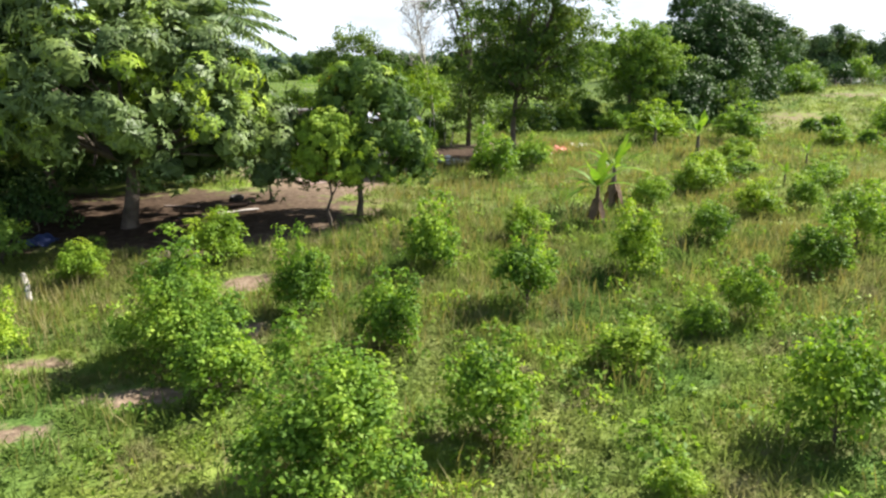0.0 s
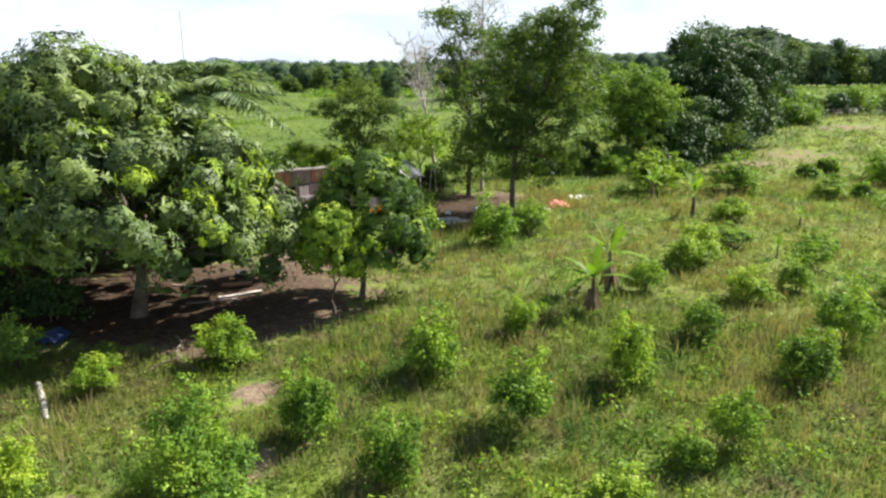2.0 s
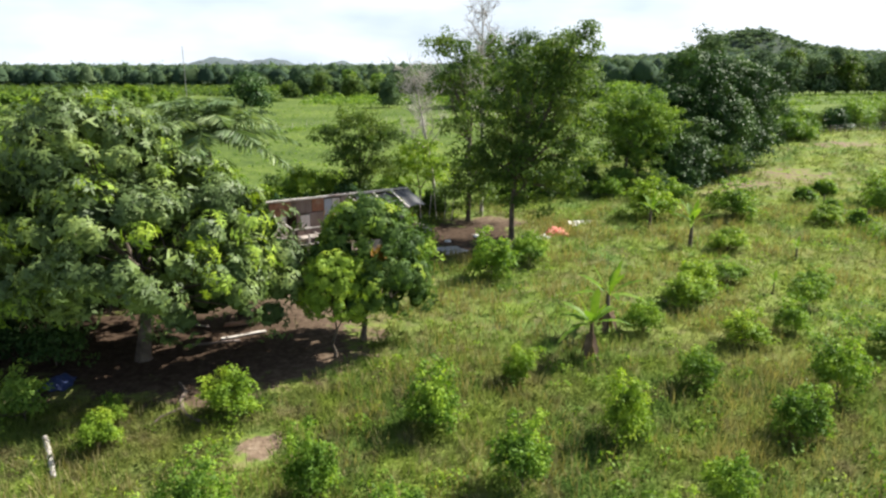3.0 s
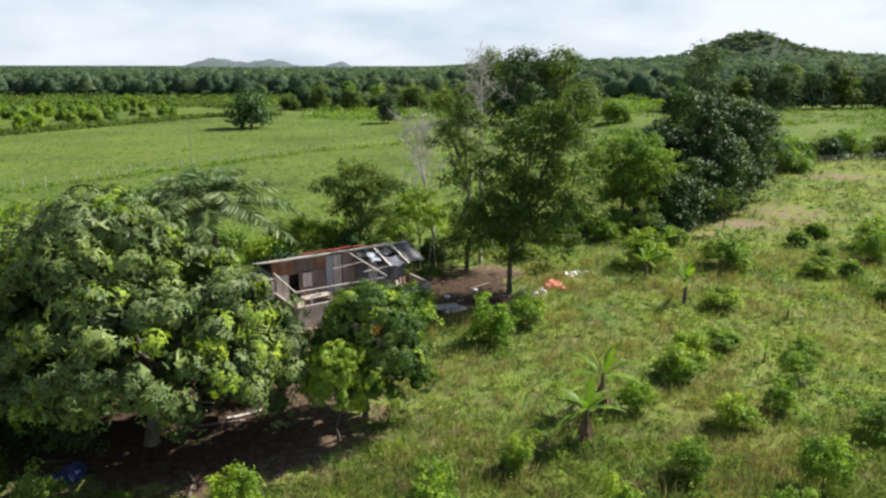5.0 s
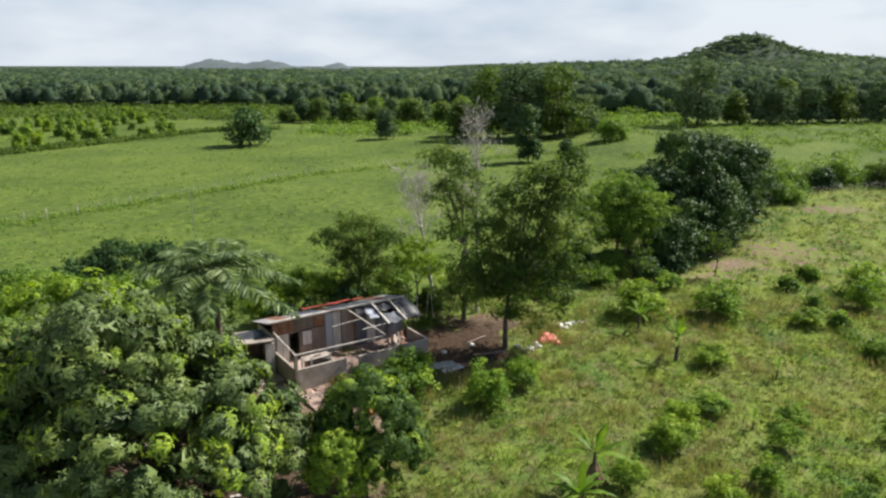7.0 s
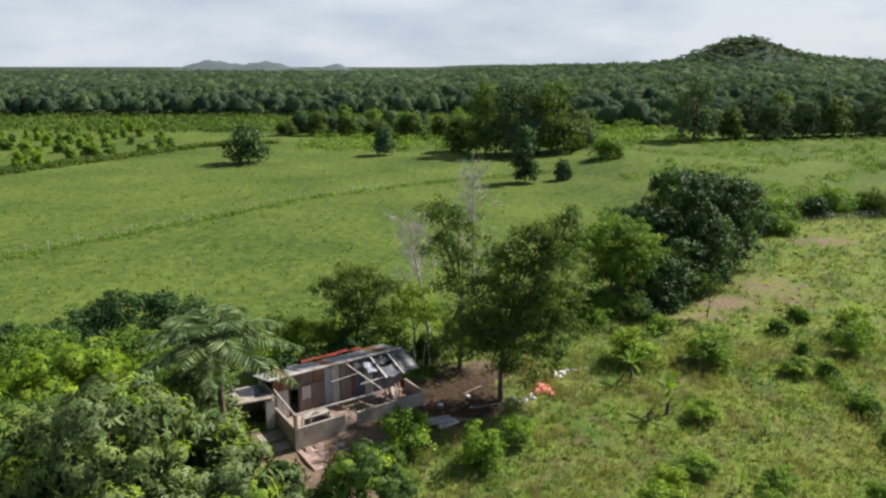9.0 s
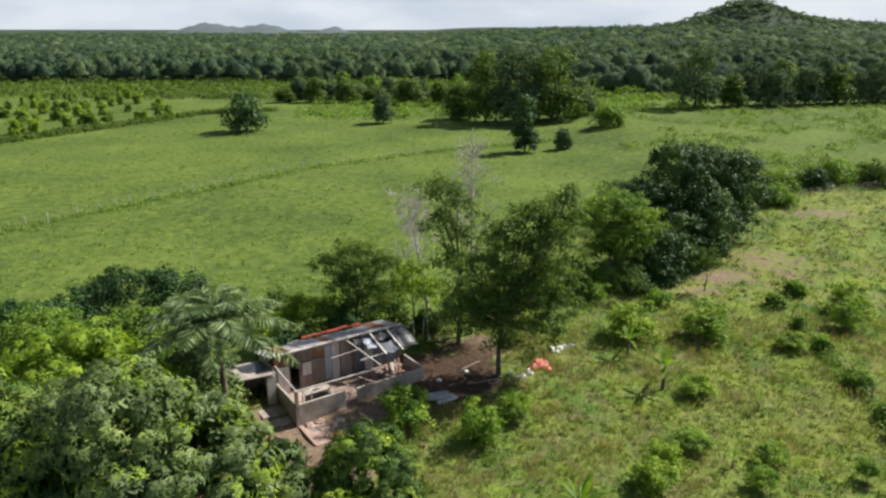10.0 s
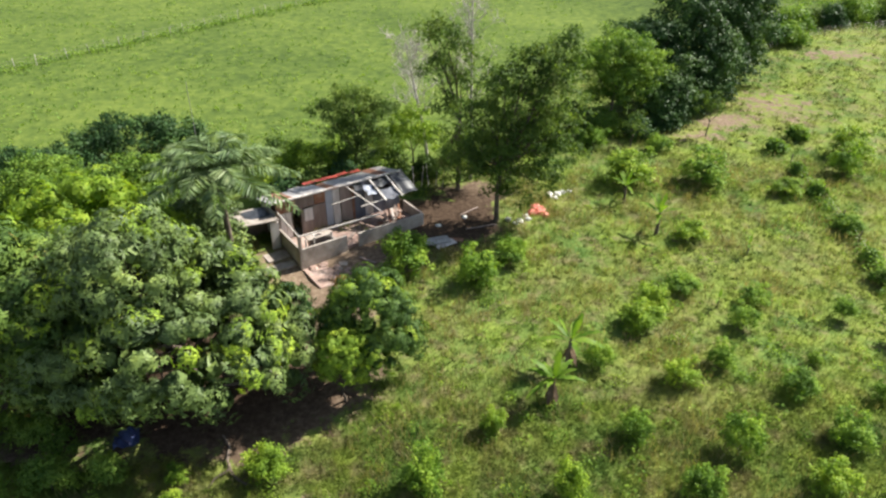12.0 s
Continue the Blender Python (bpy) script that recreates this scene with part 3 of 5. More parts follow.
mango("small_mango_tree", -8.3, 33.2, [(0, 0, 2.5, 0.9, 0.9, 1.1), (0.3, 0.2, 1.6, 0.8, 0.8, 0.8)],
      (0, 0, 0.8), 0.06, DARK, "small dark-leaved mango tree at the yard's edge", 0.45, 9, 0.24, 0.07, 0.7, 0.36, 16, 0.0)

# tall feathery trees by the yard
tree("tall_tree", 1.8, 53.0, [(-2.6, 0, 12.6, 1.0, 1.0, 0.8), (-1.1, 0, 12.3, 1.3, 1.2, 0.9), (-0.2, 0.2, 11.0, 1.4, 1.3, 1.0), (-1.7, 0, 9.9, 1.2, 1.1, 0.8), (0.1, 0, 8.7, 1.2, 1.2, 1.0), (-0.8, 0.2, 6.8, 1.1, 1.1, 0.9), (0.3, 0, 5.0, 1.0, 1.0, 0.9), (-0.2, 0, 3.0, 1.6, 1.5, 1.7), (-0.9, 0.3, 1.5, 1.4, 1.3, 1.3), (0.9, 0, 1.8, 1.4, 1.2, 1.5)],
     (0.1, 0, 6.0), 0.17, TALL, "tall slender tree with airy feathery foliage", 0.70, 26, 0.30, 0.09, 0.5, 0.48, 21, None, 0.12, 0.32, core=1)
tree("tall_tree", 4.6, 47.5, [(4.5, 0, 13.2, 1.0, 1.0, 0.9), (3.4, 0, 12.2, 1.5, 1.4, 1.1), (1.7, 0, 11.8, 1.4, 1.4, 1.0), (0.2, 0, 10.9, 1.5, 1.5, 1.0), (3.6, 0.2, 10.2, 1.9, 1.7, 1.1), (1.2, -0.3, 9.4, 2.1, 2.0, 1.2), (-1.2, 0, 8.4, 1.7, 1.7, 1.1), (3.6, 0, 7.8, 2.2, 2.0, 1.2), (0.8, 0.5, 7.0, 2.3, 2.2, 1.2), (4.0, 0, 5.6, 1.8, 1.8, 1.0), (-1.6, 0, 6.0, 1.5, 1.5, 1.1), (1.6, -0.4, 4.7, 2.1, 2.0, 1.1), (-0.8, 0, 3.9, 1.6, 1.6, 0.9), (2.8, 0, 3.4, 1.9, 1.7, 0.9), (0.8, 0.2, 2.4, 1.5, 1.5, 0.8), (-2.2, 0.3, 4.8, 1.3, 1.3, 0.9), (2.0, 0.2, 6.4, 2.4, 2.0, 1.2), (-0.2, -0.2, 5.2, 1.8, 1.6, 1.0)],
     (0.2, 0, 4.4), 0.19, TALL, "tall leaning tree with loose feathery crown over the yard", 0.76, 28, 0.30, 0.095, 0.5, 0.52, 22, None, 0.12, 0.32, core=3)


def dead_tree(x, y, h, lean, seed, label):
    rng = np.random.default_rng(seed)
    ob = thing("dead_tree", pose(x, y, float(height(x, y))), label, "tree")
    paths = [[(0, 0, -0.2, 0.17), (lean * 0.3, 0, h * 0.35, 0.13), (lean * 0.7, 0.1, h * 0.7, 0.08), (lean, 0, h, 0.03)]]
    for i in range(44):
        f = 0.42 + 0.55 * rng.random()
        s = np.array((lean * f, 0.05, h * f))
        d = unit(rng, 1)[0] * (1.0, 1.0, 0.3) + (0, 0, 0.75)
        e = s + d * (0.9 + 2.2 * (1 - f) + rng.random() * 0.8)
        m = (s + e) / 2 + rng.normal(size=3) * 0.12
        r = 0.055 * (1.25 - f)
        paths.append([(*s, r), (*m, r * 0.7), (*e, 0.012)])
        for _ in range(6):
            q = m + (e - m) * rng.random()
            w = q + (unit(rng, 1)[0] + (0, 0, 0.5)) * (0.4 + 0.5 * rng.random())
            paths.append([(*q, 0.022), (*w, 0.012)])
            for _ in range(2):
                paths.append([(*w, 0.013), (*(w + (unit(rng, 1)[0] + (0, 0, 0.4)) * 0.45), 0.008)])
    V, F = tubes(paths, 5)
    place("trunk", mesh_from("trunk", V, F, PALE_BARK, True), ob)


dead_tree(2.9, 54.8, 15.6, -0.1, 31, "tall bare dead tree with pale grey twigs")
dead_tree(-0.6, 57.5, 11.0, -1.8, 32, "leaning bare dead tree with pale twigs")

# trees behind the house and along the pasture's edge
tree("acacia_tree", -6.6, 54.5, [(0, 0, 7.1, 1.6, 1.5, 0.9), (1.9, 0.2, 6.0, 1.5, 1.4, 0.8), (-2.1, 0, 6.0, 1.4, 1.3, 0.7), (0.6, 0, 5.3, 1.7, 1.5, 0.9), (-0.9, 0, 4.3, 1.4, 1.3, 0.8), (1.7, 0, 3.6, 1.3, 1.2, 0.9), (-0.3, -0.4, 2.2, 1.7, 1.4, 1.2)], (0, 0, 2.6), 0.13, TALL,
     "spreading fine-leaved tree behind the house", 0.62, 40, 0.22, 0.085, 0.1, 0.46, 41, rag=0.28, core=2)
tree("acacia_tree", -10.6, 54.0, [(0, 0, 2.5, 1.6, 1.5, 1.1), (1.5, 0.2, 1.9, 1.3, 1.3, 1.0), (-1.2, 0, 1.8, 1.2, 1.2, 0.9)], (0, 0, 1.0), 0.10, LIME,
     "low leafy tree close behind the house", 0.7, 45, 0.2, 0.085, 0.1, 0.52, 42)
tree("acacia_tree", -2.0, 57.0, [(0, 0, 4.0, 1.7, 1.6, 1.5), (-1.2, 0.2, 2.6, 1.6, 1.5, 1.4), (1.3, 0, 2.8, 1.4, 1.4, 1.3)], (0, 0, 1.6), 0.10, LIME,
     "low pale-green tree at the pasture's edge", 0.75, 36, 0.19, 0.08, 0.1, 0.5, 43)
tree("fruit_tree", -24.0, 53.0, [(0, 0, 4.2, 3.0, 2.4, 2.0), (3.2, 0.6, 3.8, 2.4, 2.2, 1.8), (-3.2, -0.6, 3.4, 2.6, 2.2, 1.8)], (0, 0, 1.8), 0.16, DARK,
     "dark-leaved tree at the pasture's edge", 0.85, 50, 0.24, 0.1, 0.2, 0.6, 44)
tree("fruit_tree", -26.5, 44.0, [(0, 0, 4.0, 3.2, 2.8, 2.2), (3.0, 0.0, 3.2, 2.4, 2.4, 1.9), (-3.2, -0.2, 3.2, 2.6, 2.4, 1.9)], (0, 0, 1.6), 0.16, BRIGHT,
     "leafy green tree west of the yard", 0.85, 50, 0.24, 0.1, 0.2, 0.6, 45)
tree("fruit_tree", -31.0, 36.0, [(0, 0, 4.4, 3.2, 2.8, 2.4), (2.8, 0.0, 3.4, 2.4, 2.4, 2.0)], (0, 0, 1.6), 0.16, BRIGHT,
     "leafy green tree west of the yard", 0.9, 50, 0.24, 0.1, 0.2, 0.6, 46)
tree("fruit_tree", -15.8, 43.8, [(0, 0, 2.6, 1.9, 1.7, 1.5), (-1.6, -0.6, 2.2, 1.5, 1.5, 1.3)], (0, 0, 1.0), 0.09, MANGO,
     "low mango tree beside the lean-to", 0.7, 50, 0.2, 0.08, 0.3, 0.5, 47)

for i, (tx, ty, hh, rr, mm) in enumerate(((-21.5, 46.5, 5.2, 2.8, BRIGHT), (-14.9, 39.6, 5.8, 2.3, MANGO), (-17.0, 41.8, 5.2, 2.5, BRIGHT), (-17.4, 46.2, 4.2, 2.2, MANGO), (-27.5, 49.5, 5.0, 2.8, DARK), (-33.0, 43.5, 5.4, 3.2, BRIGHT), (-25.0, 39.5, 5.6, 3.0, BRIGHT), (-31.5, 51.0, 4.4, 2.8, DARK), (-30.5, 30.5, 5.6, 3.2, MANGO), (-16.8, 53.6, 2.8, 1.6, BRIGHT), (-21.8, 52.8, 3.4, 1.8, DARK), (-13.0, 51.3, 2.6, 1.5, LIME))):
    tree("fruit_tree", tx, ty, [(0, 0, hh - rr * 0.6, rr * 0.75, rr * 0.75, rr * 0.6), (rr * 0.55, 0.1, hh * 0.5, rr * 0.65, rr * 0.65, rr * 0.55), (-rr * 0.55, 0.1, hh * 0.5, rr * 0.65, rr * 0.65, rr * 0.55), (0, -rr * 0.5, hh * 0.42, rr * 0.7, rr * 0.6, rr * 0.5), (0, rr * 0.5, hh * 0.45, rr * 0.7, rr * 0.6, rr * 0.5)],
         (0, 0, hh * 0.25), 0.12, mm, "leafy tree crowded among others beside the house", 0.95, 45, 0.25, 0.12, 0.2, 0.68, 90 + i, core=6, group="trees beside the house")
for i, (tx, ty, ww) in enumerate(((-17.5, 22.6, 1.5), (-20.5, 22.0, 1.8), (-15.0, 23.0, 1.1), (-23.0, 23.0, 2.0), (-18.5, 24.8, 1.6), (-25.5, 24.5, 2.2), (-15.0, 35.8, 2.6), (-17.5, 35.0, 2.4), (-20.0, 33.6, 2.6), (-22.8, 32.8, 2.6), (-13.4, 37.8, 2.2), (-24.5, 30.5, 2.4), (-19.2, 27.6, 2.2), (-16.2, 27.4, 1.8), (-21.0, 25.4, 2.2))):
    tree("shade_bush", tx, ty, [(0, 0, 1.0, ww * 0.5, ww * 0.5, 0.8), (ww * 0.4, 0, 0.7, ww * 0.4, ww * 0.4, 0.6), (-ww * 0.4, 0, 0.7, ww * 0.4, ww * 0.4, 0.6)], (0, 0, 0.3), 0.03, DARK if ty > 27 else BRIGHT, "low leafy bush in the shade of the mango trees", 0.5, 30, 0.15, 0.07, 0.1, 0.36, 110 + i, category="bush")

# the thicket up the slope
tree("bright_tree", 17.4, 67.5, [(0.2, 0, 7.2, 3.0, 2.8, 1.7), (2.4, 0, 5.8, 2.3, 2.3, 1.5), (-2.2, 0, 5.6, 2.4, 2.3, 1.6), (0.4, -1.0, 4.4, 2.8, 2.2, 1.6), (0, 0, 2.6, 2.4, 2.0, 1.4)], (0, 0, 3.0), 0.18, BRIGHT,
     "fresh-green spreading tree beside the dark thicket", 0.85, 45, 0.24, 0.11, 0.1, 0.62, 51)
for (tx, ty, hh, rr), sd in zip(((22.2, 71.5, 9.2, 2.5), (25.8, 74.5, 12.4, 3.0), (30.2, 77.0, 11.4, 3.0), (33.8, 79.6, 10.0, 2.7), (28.4, 73.0, 7.6, 2.4), (20.2, 73.2, 8.4, 2.6), (22.8, 68.8, 4.6, 2.2), (25.2, 71.0, 5.4, 2.4)), range(60, 80)):
    tree("thicket_tree", tx, ty, [(0, 0, hh - rr * 0.7, rr * 0.8, rr * 0.8, rr * 0.75), (rr * 0.6, 0, hh * 0.6, rr * 0.75, rr * 0.75, rr * 0.7), (-rr * 0.6, 0, hh * 0.58, rr * 0.75, rr * 0.75, rr * 0.7), (0, -rr * 0.4, hh * 0.35, rr * 0.85, rr * 0.7, rr * 0.6), (rr * 0.3, -rr * 0.2, hh * 0.16, rr * 0.8, rr * 0.7, rr * 0.5), (rr * 0.9, 0.3, hh * 0.82, rr * 0.35, rr * 0.35, rr * 0.4), (-rr * 0.7, 0.3, hh * 0.86, rr * 0.35, rr * 0.35, rr * 0.4)],
         (0, 0, hh * 0.3), 0.2, DARK, "dark dense evergreen tree in the thicket", 0.95, 50, 0.26, 0.13, 0.15, 0.72, sd, group="thicket")
tree("sapling", 26.1, 64.5, [(0, 0, 3.6, 1.0, 1.0, 0.7), (0.6, 0, 2.8, 0.8, 0.8, 0.6), (-0.6, 0, 2.6, 0.8, 0.8, 0.6)], (0.1, 0, 1.4), 0.06, TALL, "thin sparse sapling on bare earth", 0.6, 10, 0.2, 0.08, 0.2, 0.3, 71, None, 0.1, 0.3)
tree("sapling", 18.2, 62.0, [(0, 0, 2.4, 0.9, 0.9, 0.8), (0.4, 0, 1.6, 0.8, 0.8, 0.6)], (0.1, 0, 1.0), 0.05, TALL, "thin sparse sapling on bare earth", 0.6, 10, 0.2, 0.08, 0.2, 0.3, 72, None, 0.1, 0.3)


def palm(x, y, h, reach, seed):
    rng = np.random.default_rng(seed)
    ob = thing("palm_tree", pose(x, y, float(height(x, y))), "palm tree with grey-green drooping fronds behind the mango tree", "palm tree")
    V, F = tubes([[(0, 0, -0.2, 0.24), (0.1, 0, h * 0.5, 0.19), (0, 0, h, 0.16)]], 9)
    place("trunk", mesh_from("trunk", V, F, BARK, True), ob)
    for i in range(28):
        a, up = i * 2.4 + rng.normal() * 0.1, 1.45 - 1.25 * (i / 28) + rng.normal() * 0.08
        d = np.array((math.cos(a), math.sin(a), 0))
        s = np.linspace(0, 1, 26)[:, None]
        mid = np.array((0, 0, h)) + d * reach * (s * math.cos(up) + 0.35 * s ** 2) + np.array((0, 0, 1)) * reach * (s * math.sin(up) * 1.12 - 0.58 * s ** 2.5)
        t = np.gradient(mid, axis=0)
        t /= np.linalg.norm(t, axis=1, keepdims=True)
        sd = np.cross(t, (0, 0, 1))
        Vs, Fs, base = [], [], 0
        tv, tf = tubes([[(*p, 0.035 * (1.1 - k / 26)) for k, p in enumerate(mid)]], 4)
        Vs.append(tv), Fs.append(np.array(tf))
        base = len(tv)
        for sign in (-1, 1):
            for rep_ in range(3):
                c = mid[2:] + t[2:] * rng.random((24, 1)) * 0.06
                way = sd[2:] * sign + t[2:] * 0.6 + np.array((0, 0, -0.5)) + rng.normal(size=(24, 3)) * 0.12
                L = reach * 0.30 * np.sin(np.linspace(0.5, 2.9, 24)) + 0.1
                v, f = leaves(rng, c, way, L, np.full(24, 0.105))
                Vs.append(v), Fs.append(f + base)
                base += len(v)
        place("frond", mesh_from("frond", np.concatenate(Vs), np.concatenate(Fs), PALM), ob)


palm(-12.9, 38.6, 8.1, 3.9, 81)


# ---- citrus bushes and banana plants in the field ----


def bush(seed, mat, label, size=1.0):
    """A citrus bush about two metres wide and high."""
    rng = np.random.default_rng(seed)
    ob = thing("citrus_bush", pose(0, 0, -500), label, "bush", "bushes in the field")
    lobes = [(0, 0, 0.95, 0.52, 0.52, 0.6)]
    for i in range(6):
        a = i * 1.05 + rng.random() * 0.5
        r = 0.45 + 0.2 * rng.random()
        lobes.append((r * math.cos(a), r * math.sin(a), 0.35 + 0.75 * rng.random(), 0.34, 0.34, 0.36))
    for i in range(13):
        a, r = i * 2.4 + rng.random(), 0.15 + 0.75 * rng.random()
        lobes.append((r * math.cos(a), r * math.sin(a), 1.75 - 0.95 * r + 0.3 * rng.normal(), 0.11, 0.11, 0.34))
    lobes = [tuple(v * size for v in lb) for lb in lobes]
    V, F = tubes(limbs(rng, (0, 0, 0), lobes[:7], 0.03, (0, 0, 0.25), 0.08), 5)
    place("stem", mesh_from("stem", V, F, BARK, True), ob)
    V, F = crown(rng, lobes, 0.27 if size == 1 else 0.34, 15 if size == 1 else 22, 0.115, 0.064, 0.0, 0.2 if size == 1 else 0.26, 0.2, 0.34, 4, 0.5)
    place("foliage", mesh_from("foliage", V, F, mat), ob)
    return ob


BUSHES = [bush(101, CITRUS, "young citrus bush with glossy green leaves among weeds"), bush(102, CITRUS, "young citrus bush with glossy green leaves among weeds"),
          bush(103, LIME, "young yellow-green leafy bush among weeds"), bush(104, CITRUS, "young citrus bush with glossy green leaves among weeds"), bush(105, LIME, "young yellow-green leafy bush among weeds"),
          bush(106, CITRUS, "large spreading citrus bush with glossy green leaves", 1.7), bush(107, CITRUS, "large spreading citrus bush with glossy green leaves", 1.7)]
# x, y, width, height, which bush
FIELD = ((-6.3, 15.8, 3.4, 2.9, 0), (-4.9, 14.0, 2.4, 1.7, 1), (-4.0, 18.6, 1.9, 2.4, 3), (-2.0, 10.5, 3.6, 2.7, 0), (-1.4, 16.4, 2.0, 2.0, 3), (0.8, 12.1, 2.1, 2.1, 1),
         (-0.4, 22.5, 2.4, 2.4, 3), (2.3, 19.1, 2.3, 2.3, 0), (2.9, 26.0, 1.7, 1.5, 2), (6.1, 21.9, 2.1, 2.3, 4), (9.9, 25.6, 2.0, 1.7, 1), (8.1, 18.0, 1.8, 1.8, 0),
         (6.6, 17.1, 1.4, 1.3, 3), (4.2, 15.3, 2.1, 1.2, 4), (7.3, 12.0, 2.3, 2.4, 1), (12.1, 22.0, 2.3, 1.9, 3), (14.7, 24.5, 2.4, 2.4, 0), (-7.8, 23.4, 2.5, 1.8, 2),
         (-11.5, 21.2, 1.7, 1.4, 2), (9.1, 30.8, 2.1, 1.6, 1), (13.3, 35.9, 2.8, 2.0, 2), (13.2, 29.4, 2.4, 1.6, 4), (16.0, 30.8, 2.0, 1.6, 3), (20.1, 36.6, 2.0, 1.4, 0),
         (2.7, 39.1, 2.9, 2.7, 3), (5.2, 41.6, 2.4, 2.0, 1), (-11.0, 15.8, 1.8, 1.8, 4), (3.7, 10.2, 1.2, 0.8, 4), (-11.9, 23.1, 1.3, 0.9, 3), (12.3, 34.4, 3.2, 1.7, 2),
         (18.4, 34.3, 2.2, 1.5, 0), (19.3, 28.6, 2.4, 1.6, 1), (21.2, 30.9, 1.1, 0.9, 4), (20.3, 25.1, 2.6, 1.8, 3), (18.1, 22.3, 2.6, 1.8, 2), (15.9, 38.2, 2.3, 1.3, 0),
         (-1.9, 40.5, 3.4, 3.0, 1), (16.0, 53.9, 4.2, 3.0, 4), (22.4, 53.8, 4.1, 2.8, 3), (18.4, 44.6, 2.6, 1.5, 2), (24.9, 35.1, 1.6, 1.4, 0), (23.5, 28.0, 1.4, 1.2, 1),
         (37.2, 59.1, 3.6, 2.8, 4), (34.9, 55.4, 2.8, 2.6, 3), (28.4, 51.7, 2.6, 1.4, 2), (14.5, 62.0, 3.0, 2.0, 1), (20.5, 61.0, 2.6, 1.5, 3), (30.5, 45.5, 2.0, 1.4, 1),
         (27.0, 32.5, 2.0, 1.5, 0), (29.5, 39.0, 2.0, 1.5, 3))
for i, (bx, by, bw, bh, k) in enumerate(FIELD):
    turn = i * 67.0
    if bw > 2.8 and by < 20:
        k, bw, bh = 5 + i % 2, bw / 1.7, bh / 1.7
    m = pose(bx, by, float(height(bx, by)) - 0.03, 0, 0, turn) @ Matrix.Diagonal((bw / (2.25 if by < 36 else 1.9), bw / (2.25 if by < 36 else 1.9), bh / 2.0, 1))
    copy_thing(BUSHES[k], m)
for b in BUSHES:
    for o in (*b.children_recursive, b):
        bpy.data.objects.remove(o)


def banana(x, y, h, n, seed, label, dead=4):
    rng = np.random.default_rng(seed)
    ob = thing("banana_plant", pose(x, y, float(height(x, y))), label, "banana plant", "banana plants")
    V, F = tubes([[(0, 0, -0.1, 0.10 * h / 2), (0.02, 0, h * 0.3, 0.085 * h / 2), (0.03, 0.02, h * 0.62, 0.05 * h / 2)]], 8)
    place("stem", mesh_from("stem", V, F, STRAW if dead > 6 else BARK, True), ob)

    def blade(a, up, reach, wide, bend, mat, name, z0):
        s = np.linspace(0, 1, 12)
        d = np.array((math.cos(a), math.sin(a), 0.0))
        mid = np.array((0.03, 0.02, z0)) + np.outer(s * reach * math.cos(up), d) + np.outer(reach * (s * math.sin(up) - bend * s ** 2), (0, 0, 1))
        side = np.array((-d[1], d[0], 0.0))
        wv = wide * np.sin(np.clip((s - 0.12) / 0.88, 0, 1) ** 0.75 * math.pi) ** 0.7 + 0.012
        tear = 1 + 0.25 * rng.normal(size=12)
        lft = mid + np.outer(wv * tear, side) + np.outer(wv * 0.25, (0, 0, 1))
        rgt = mid - np.outer(wv * tear[::-1], side) + np.outer(wv * 0.25, (0, 0, 1))
        V = np.concatenate([lft, mid, rgt])
        F = [(i, i + 1, 13 + i, 12 + i) for i in range(11)] + [(12 + i, 13 + i, 25 + i, 24 + i) for i in range(11)]
        place(name, mesh_from(name, V, F, mat), ob)

    for i in range(n):
        blade(i * 2.4 + rng.random(), 1.25 - 1.05 * i / n, h * (0.60 + 0.14 * rng.random()), h * 0.056, 0.15 + 0.35 * i / n, BANANA, "leaf", h * 0.58)
    for i in range(dead):
        blade(i * 1.7 + rng.random(), -1.1 - 0.25 * rng.random(), h * 0.46, h * 0.05, 0.05, STRAW, "dead_leaf", h * 0.5)


banana(6.1, 28.0, 2.7, 13, 201, "banana plant with torn green blades and hanging dead leaves", 7)
banana(7.4, 30.8, 3.1, 11, 202, "banana plant with torn green blades and hanging dead leaves", 6)
banana(16.2, 45.4, 2.9, 9, 203, "small banana plant with light green blades", 0)
banana(14.9, 50.3, 2.4, 9, 204, "small banana plant with light green blades", 0)
banana(17.6, 30.3 + 6, 1.2, 5, 205, "tiny banana shoot among weeds", 0)
banana(21.8, 42.5, 1.4, 6, 206, "tiny banana shoot among weeds", 0)

# ---- the house ----


def corrugated(length, width, waves=7, depth=0.03):
    """A tin sheet, its ribs running along y."""
    n = waves * 2
    xs = np.linspace(0, width, n + 1)
    z = depth * (np.arange(n + 1) % 2)
    V = [(x, 0, h) for x, h in zip(xs, z)] + [(x, length, h) for x, h in zip(xs, z)]
    V += [(x, y, h - 0.008) for x, y, h in V]
    k, m = n + 1, 2 * (n + 1)
    F = [(i, i + 1, i + 1 + k, i + k) for i in range(n)] + [(m + i + k, m + i + 1 + k, m + i + 1, m + i) for i in range(n)]
    return V, F


